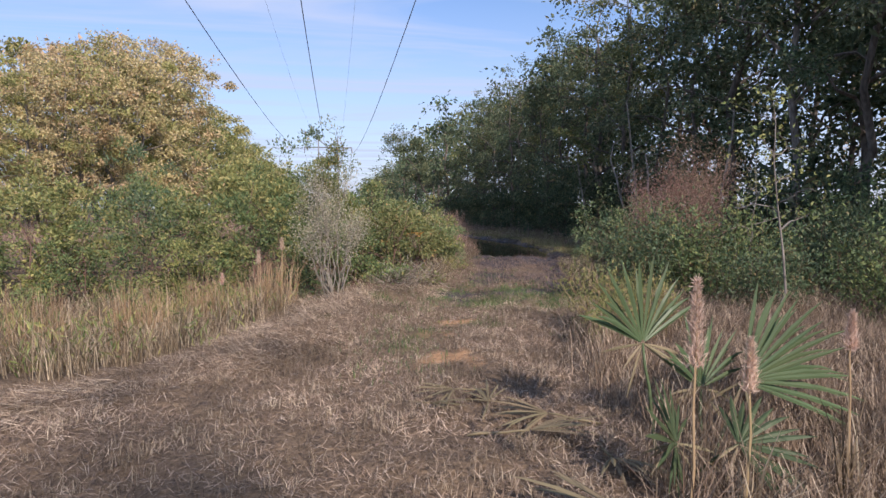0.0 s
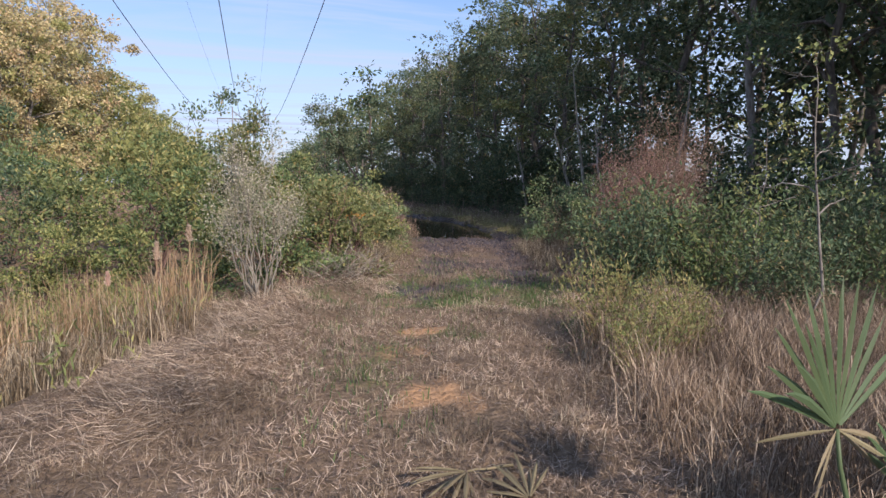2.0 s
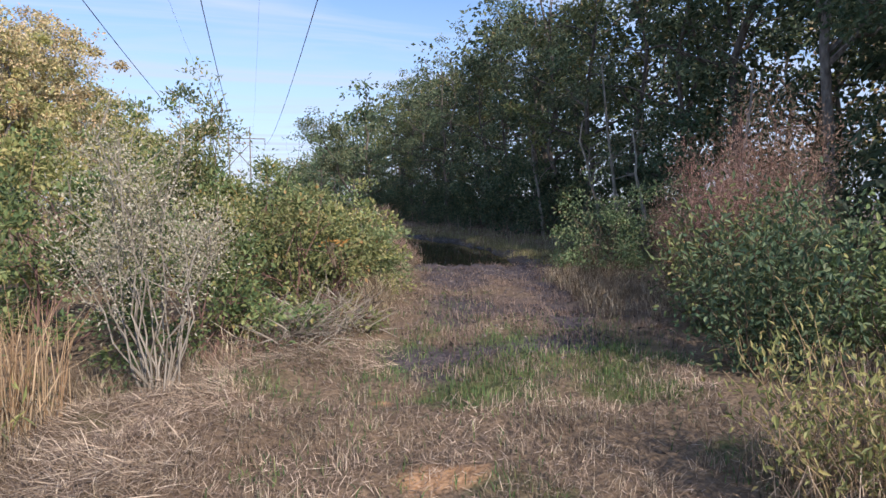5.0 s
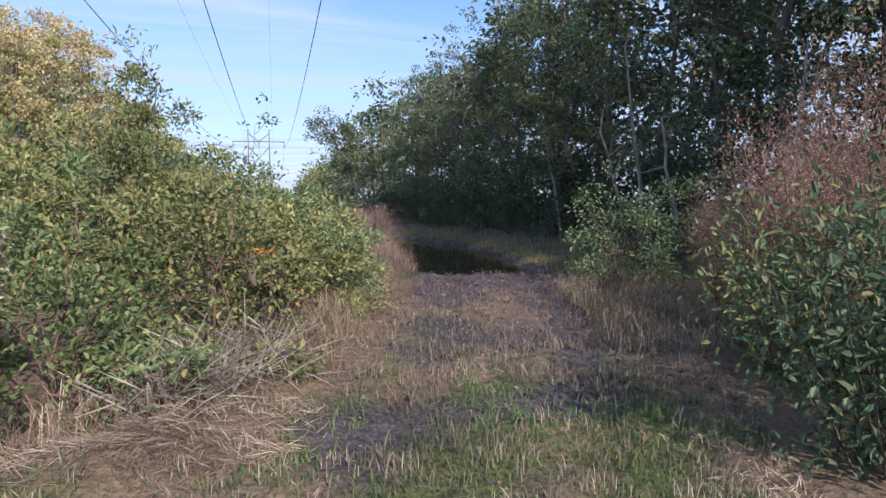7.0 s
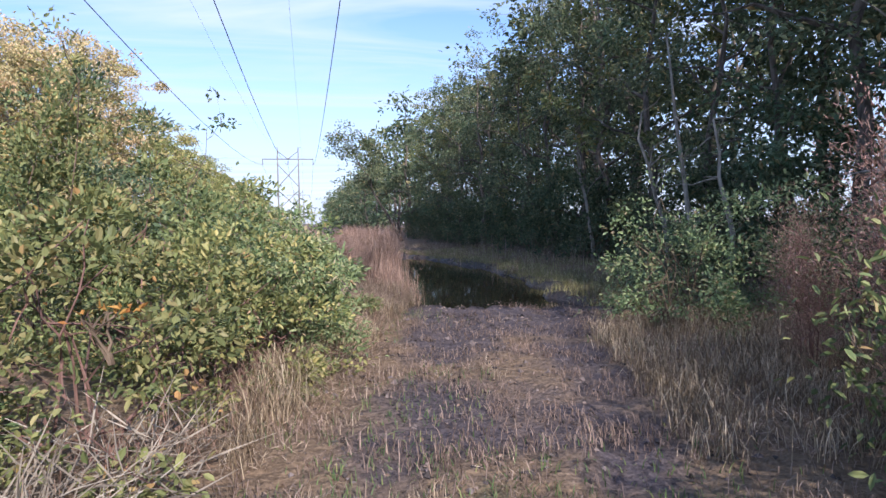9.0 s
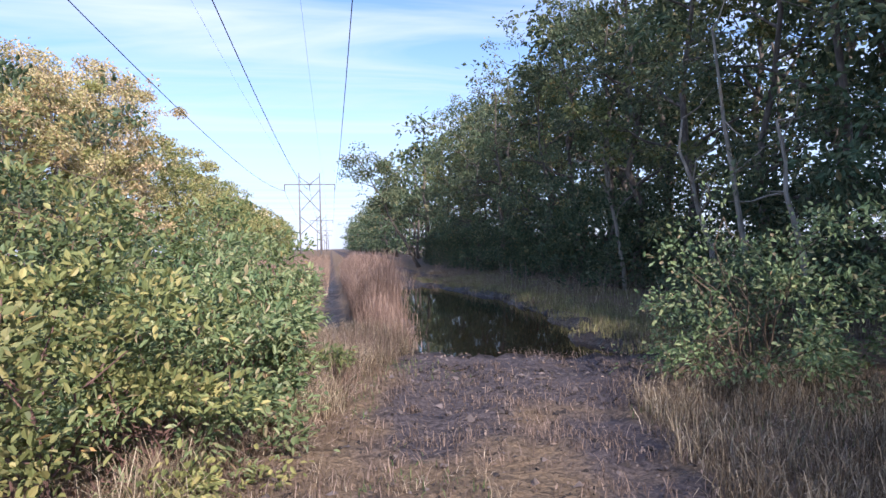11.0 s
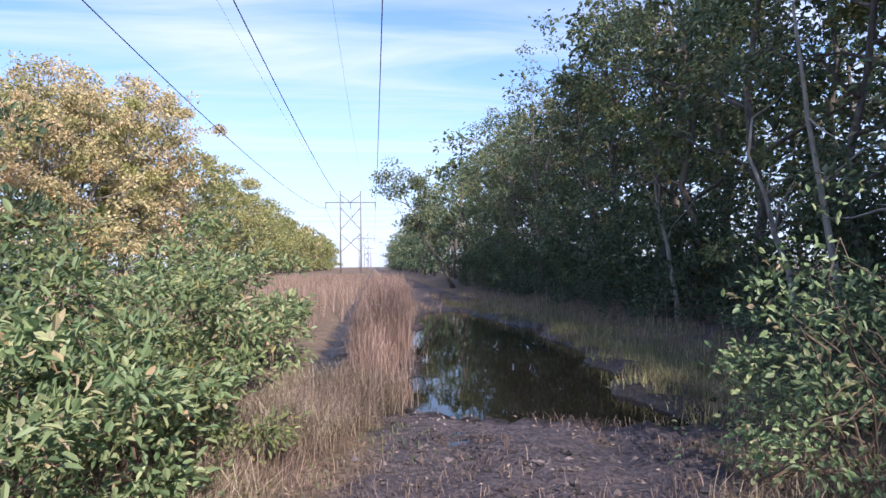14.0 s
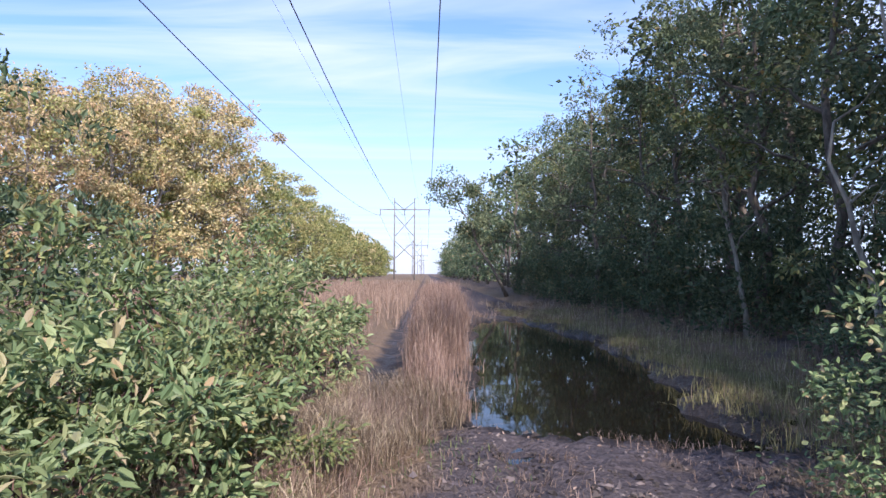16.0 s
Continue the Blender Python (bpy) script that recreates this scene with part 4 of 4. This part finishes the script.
cu = tufted(rg, scatter(rg, 5200, -5, 4, 1.6, 11, lambda x, y, u: on_trail(x, y) & (u < 0.45 + 0.5 * wave(x, y, 3.4, 27)) & (covers(x, y)[2] < 0.35)), 18, 0.035)
stuff("grass_cushions", *blades(rg, cu, 0.1, 1.0, 0.0045), THATCH, "low curled cushions of dry mown grass")
gr = scatter(rg, 190000, 0.0, 8.0, 5, 20, lambda x, y, u: on_trail(x, y) & (u < 0.55 * covers(x, y)[1] + 0.08 * (wave(x, y, 2, 9) > 0.35)))
stuff("green_grass", *blades(rg, gr, 0.085, 0.8, 0.009), GRASS, "short green grass in the middle of the trail")
tr_ = tufted(rg, scatter(rg, 2300, 1.7, 7.5, 1.2, 8.3, lambda x, y, u: (x > right_edge(y) + 0.3 * wave(x, y, 3, 5) + 0.1) & (x < right_edge(y) + 4.0) & (u < 0.8)), 15, 0.07)
stuff("tall_dry_grass", *arched(rg, tr_, 0.36 * (1 + 0.35 * wave(tr_[:, 0], tr_[:, 1], 3.0, 58)), 1.1, 0.0055), PALE_STRAW, "knee-high dead grass along the trail edge")
tb = tufted(rg, scatter(rg, 1500, 2.4, 8.5, 3.6, 9.5, lambda x, y, u: (x > right_edge(y) + 1.1) & (u < 0.8)), 18, 0.12)
stuff("dead_weeds", *blades(rg, tb, 0.4, 0.95, 0.006), DEADWEED, "tangled dead brown weeds beside the trail", "weeds")
tl = tufted(rg, scatter(rg, 1700, -9, 0.6, 6.2, 12, lambda x, y, u: (x < left_edge(y) - 0.1 + 0.5 * wave(x, y, 2.2, 7)) & (x > left_edge(y) - 7) & (u < 0.55 + 0.35 * wave(x, y, 1.8, 8))), 18, 0.07)
stuff("ditch_grass", *arched(rg, tl, 0.42 * (1 + 0.4 * wave(tl[:, 0], tl[:, 1], 2.6, 55)), 1.1, 0.0065), PALE_STRAW, "tan dead grass standing in the ditch")
tg = tufted(rg, scatter(rg, 1700, -9, 0.0, 6.4, 11.5, lambda x, y, u: (x < left_edge(y) - 0.1) & (u < 0.22 - 0.5 * wave(x, y, 1.8, 8))), 20, 0.09)
stuff("ditch_weeds", *leaves(rg, tg + np.stack([np.zeros(len(tg)), np.zeros(len(tg)), rg.uniform(0.05, 0.5, len(tg))], 1), np.tile([[0, 0, 0.8]], (len(tg), 1)), 0.12, 0.022), LEAF_OLIVE, "low green weeds among the ditch grass", "weeds")
rc = tufted(rg, np.concatenate([scatter(rg, 46, x - r, x + r, y - r, y + r, lambda x, y, u: u < 1) for x, y, r in ((-1.9, 9.9, 0.45), (-1.1, 10.2, 0.4), (-2.6, 9.2, 0.4), (-3.6, 8.2, 0.4))]), 6, 0.05)
stuff("reed_clumps", *blades(rg, rc, 0.95, 0.36, 0.009), REED, "upright clumps of golden dead reeds in the ditch", "reeds")
cr = tufted(rg, scatter(rg, 150, 0.7, 2.2, 11.3, 13.3, lambda x, y, u: (x < left_edge(y) + 0.35) & (x > left_edge(y) - 0.9)), 8, 0.06)
stuff("collapsed_reeds", *thatch(rg, cr + np.stack([np.zeros(len(cr)), np.zeros(len(cr)), rg.uniform(0, 0.26, len(cr))], 1), 0.55, 0.011, 0.8), leaf_material("grey_dead_reed", [(0.0, (0.12, 0.095, 0.075)), (1.0, (0.46, 0.4, 0.33))], 0.2, 0.8), "collapsed grey dead reeds at the foot of the hedge", "reeds")
sg = tufted(rg, scatter(rg, 3600, 3.5, 5.6, 20.6, 46, lambda x, y, u: (pool(x, y) < -0.15) & (x > 3.95) & (u < 0.35 + ease(y, 20.8, 22.5)) & (x < 4.8 + 0.035 * (y - 20) + 0.18 * wave(x, y, 2.6, 59)) & (u < 1 - 0.5 * ease(y, 30, 46))), 12, 0.07)
stuff("sedge_strip", *arched(rg, sg, 1.12 * (1 + 0.2 * wave(sg[:, 0], sg[:, 1], 1.9, 52)) * (0.5 + 0.5 * ease(sg[:, 1], 20.6, 23)) * (0.55 + 0.45 * ease(4.95 + 0.035 * (sg[:, 1] - 20) - sg[:, 0], 0.0, 0.55)) * (0.6 + 0.4 * ease(sg[:, 0], 3.8, 4.3)), 0.45, 0.006), SEDGE, "dense strip of tall pinkish tan sedge beside the water")
sf = scatter(rg, 30000, -18, 3.3, 21.5, 110, lambda x, y, u: (u < 0.9 - 0.6 * ease(y, 40, 110)) & ((x < 2.75) | (y > 32)))
stuff("sedge_field", *blades(rg, sf, 0.98 * (1 + 0.22 * wave(sf[:, 0], sf[:, 1], 0.9, 51)), 0.42, 0.016), SEDGE, "field of tall pinkish tan sedge under the power line")
lg = tufted(rg, scatter(rg, 1700, 2.2, 4.9, 13.2, 21.5, lambda x, y, u: (x < left_edge(y) + 0.15 + 0.2 * wave(x, y, 3, 12)) & (x > left_edge(y) - 1.2)), 18, 0.06)
stuff("edge_grass", *arched(rg, lg, 0.31 * (1 + 0.4 * wave(lg[:, 0], lg[:, 1], 2.8, 56)), 1.5, 0.0055), PALE_STRAW, "dry bent grass at the foot of the shrubs")
bk = tufted(rg, scatter(rg, 1500, 7.0, 11.5, 12.5, 48, lambda x, y, u: (pool(x, y) < -0.25) & (x > right_edge(y) - 0.4) & (u < 0.55 + 0.5 * wave(x, y, 1.6, 13))), 16, 0.09)
stuff("bank_grass", *blades(rg, bk, 0.28, 0.65, 0.007), STRAW, "tan grass on the bank below the trees")
bg = tufted(rg, scatter(rg, 2600, 7.2, 11, 18.8, 42, lambda x, y, u: (pool(x, y) < -0.12) & (u < 0.85 - 0.35 * ease(-pool(x, y), 0.8, 1.8))), 13, 0.09)
stuff("bank_green", *blades(rg, bg, 0.2, 0.7, 0.009), OLIVE_GRASS, "low green grass on the bank beside the water")
pg = tufted(rg, scatter(rg, 1300, 5.0, 8.6, 12.4, 17.2, lambda x, y, u: (x > trail_x(y) + 1.15) & (u < 0.6 + 0.4 * wave(x, y, 2.2, 57))), 14, 0.08)
stuff("pale_grass", *arched(rg, pg, 0.24, 1.0, 0.006), PALE_STRAW, "pale bent dry grass on the open verge")
ds = scatter(rg, 260, 8.9, 11.2, 19, 50, lambda x, y, u: u < 0.8)
stuff("dead_stalks", *blades(rg, ds, 0.95, 0.3, 0.014), DEADWEED, "thin pale dead stalks along the bank", "stalks")
ll = scatter(rg, 26000, 0, 9, 3, 20.5, lambda x, y, u: on_trail(x, y) & (u < 0.1 + 0.25 * covers(x, y)[0]))
stuff("leaf_litter", *thatch(rg, ll, 0.04, 0.022, 0.35), DEADWEED, "small dead leaves lying on the muddy trail", "leaf litter")
fl = sg[rg.randint(0, len(sg), 9000)] + np.stack([rg.normal(0, 0.1, 9000), rg.normal(0, 0.1, 9000), rg.uniform(0.35, 1.1, 9000)], 1)
stuff("sedge_fluff", *leaves(rg, fl, np.tile([[0, 0, 1.0]], (9000, 1)), 0.06, 0.009), SEDGE, "pale fluffy seed heads among the sedge")
rs = tufted(rg, scatter(rg, 700, 4.2, 9.5, 24, 44, lambda x, y, u: (pool(x, y) < 0.3) & (pool(x, y) > -1.6) & (u < 0.35 + 0.5 * ease(y, 30, 38))), 8, 0.1)
stuff("marsh_stubble", *blades(rg, rs, 0.3, 0.8, 0.010), STRAW, "bent dead stubble at the edge of the water", "reeds")


def clods(rng, base, size):
    """Rough little lumps of earth."""
    n = len(base)
    d = np.array([[1, 0, 0], [-1, 0, 0], [0, 1, 0], [0, -1, 0], [0, 0, 0.7], [0, 0, -0.5]], float)
    v = base[:, None] + d[None] * size * rng.uniform(0.4, 1.5, (n, 6, 1)) + rng.normal(0, size * 0.25, (n, 6, 3))
    k = np.array([[0, 2, 4], [2, 1, 4], [1, 3, 4], [3, 0, 4], [2, 0, 5], [1, 2, 5], [3, 1, 5], [0, 3, 5]])
    return v.reshape(-1, 3), (np.arange(n)[:, None, None] * 6 + k[None]).reshape(-1, 3)


CLOD = leaf_material("dark_mud_lump", [(0.0, (0.035, 0.03, 0.028)), (0.6, (0.10, 0.085, 0.08)), (1.0, (0.24, 0.2, 0.19))], 0.0, 0.9)
mg = tufted(rg, scatter(rg, 3600, 2.2, 8.2, 10.5, 20.4, lambda x, y, u: on_trail(x, y) & (u < 0.5 + 0.5 * wave(x, y, 3.2, 74) - 0.35 * ease(y, 17, 19))), 8, 0.07)
stuff("muddy_grass", *arched(rg, mg, 0.1, 1.3, 0.006), DEADWEED, "short flattened dead grass on the muddy trail")
big = scatter(rg, 2600, 2, 9, 11.5, 20.8, lambda x, y, u: on_trail(x, y) & (u < 0.2 + 0.6 * covers(x, y)[0]) & (wave(x, y, 4, 43) > 0.1))
cl = scatter(rg, 20000, 2, 9, 10, 20.6, lambda x, y, u: on_trail(x, y) & (u < 0.15 + 0.7 * covers(x, y)[0]) & (wave(x, y, 5, 41) > -0.2))
stuff("mud_clods", *clods(rg, big, 0.042), CLOD, "larger clods of churned mud on the trail", "mud")
stuff("mud_lumps", *clods(rg, cl, 0.02), CLOD, "dark lumps of churned mud on the trail", "mud")
hf = tufted(rg, scatter(rg, 520, -0.5, 3.6, 11, 18.5, lambda x, y, u: (x < left_edge(y) + 0.1) & (x > left_edge(y) - 0.8)), 16, 0.1)
stuff("hedge_litter", *blades(rg, hf, 0.36, 0.9, 0.007), LEAF_RUST, "reddish brown dead stems tangled at the foot of the hedge", "weeds")
ew = tufted(rg, scatter(rg, 620, 2.5, 4.3, 14.8, 21.2, lambda x, y, u: (x < left_edge(y) + 0.05) & (x > left_edge(y) - 0.95) & (wave(x, y, 3, 81) > -0.35)), 12, 0.07)
stuff("edge_weeds", *blades(rg, ew, 0.5, 0.85, 0.006), DEADWEED, "tall brown dead weeds between shrubs and mud", "weeds")
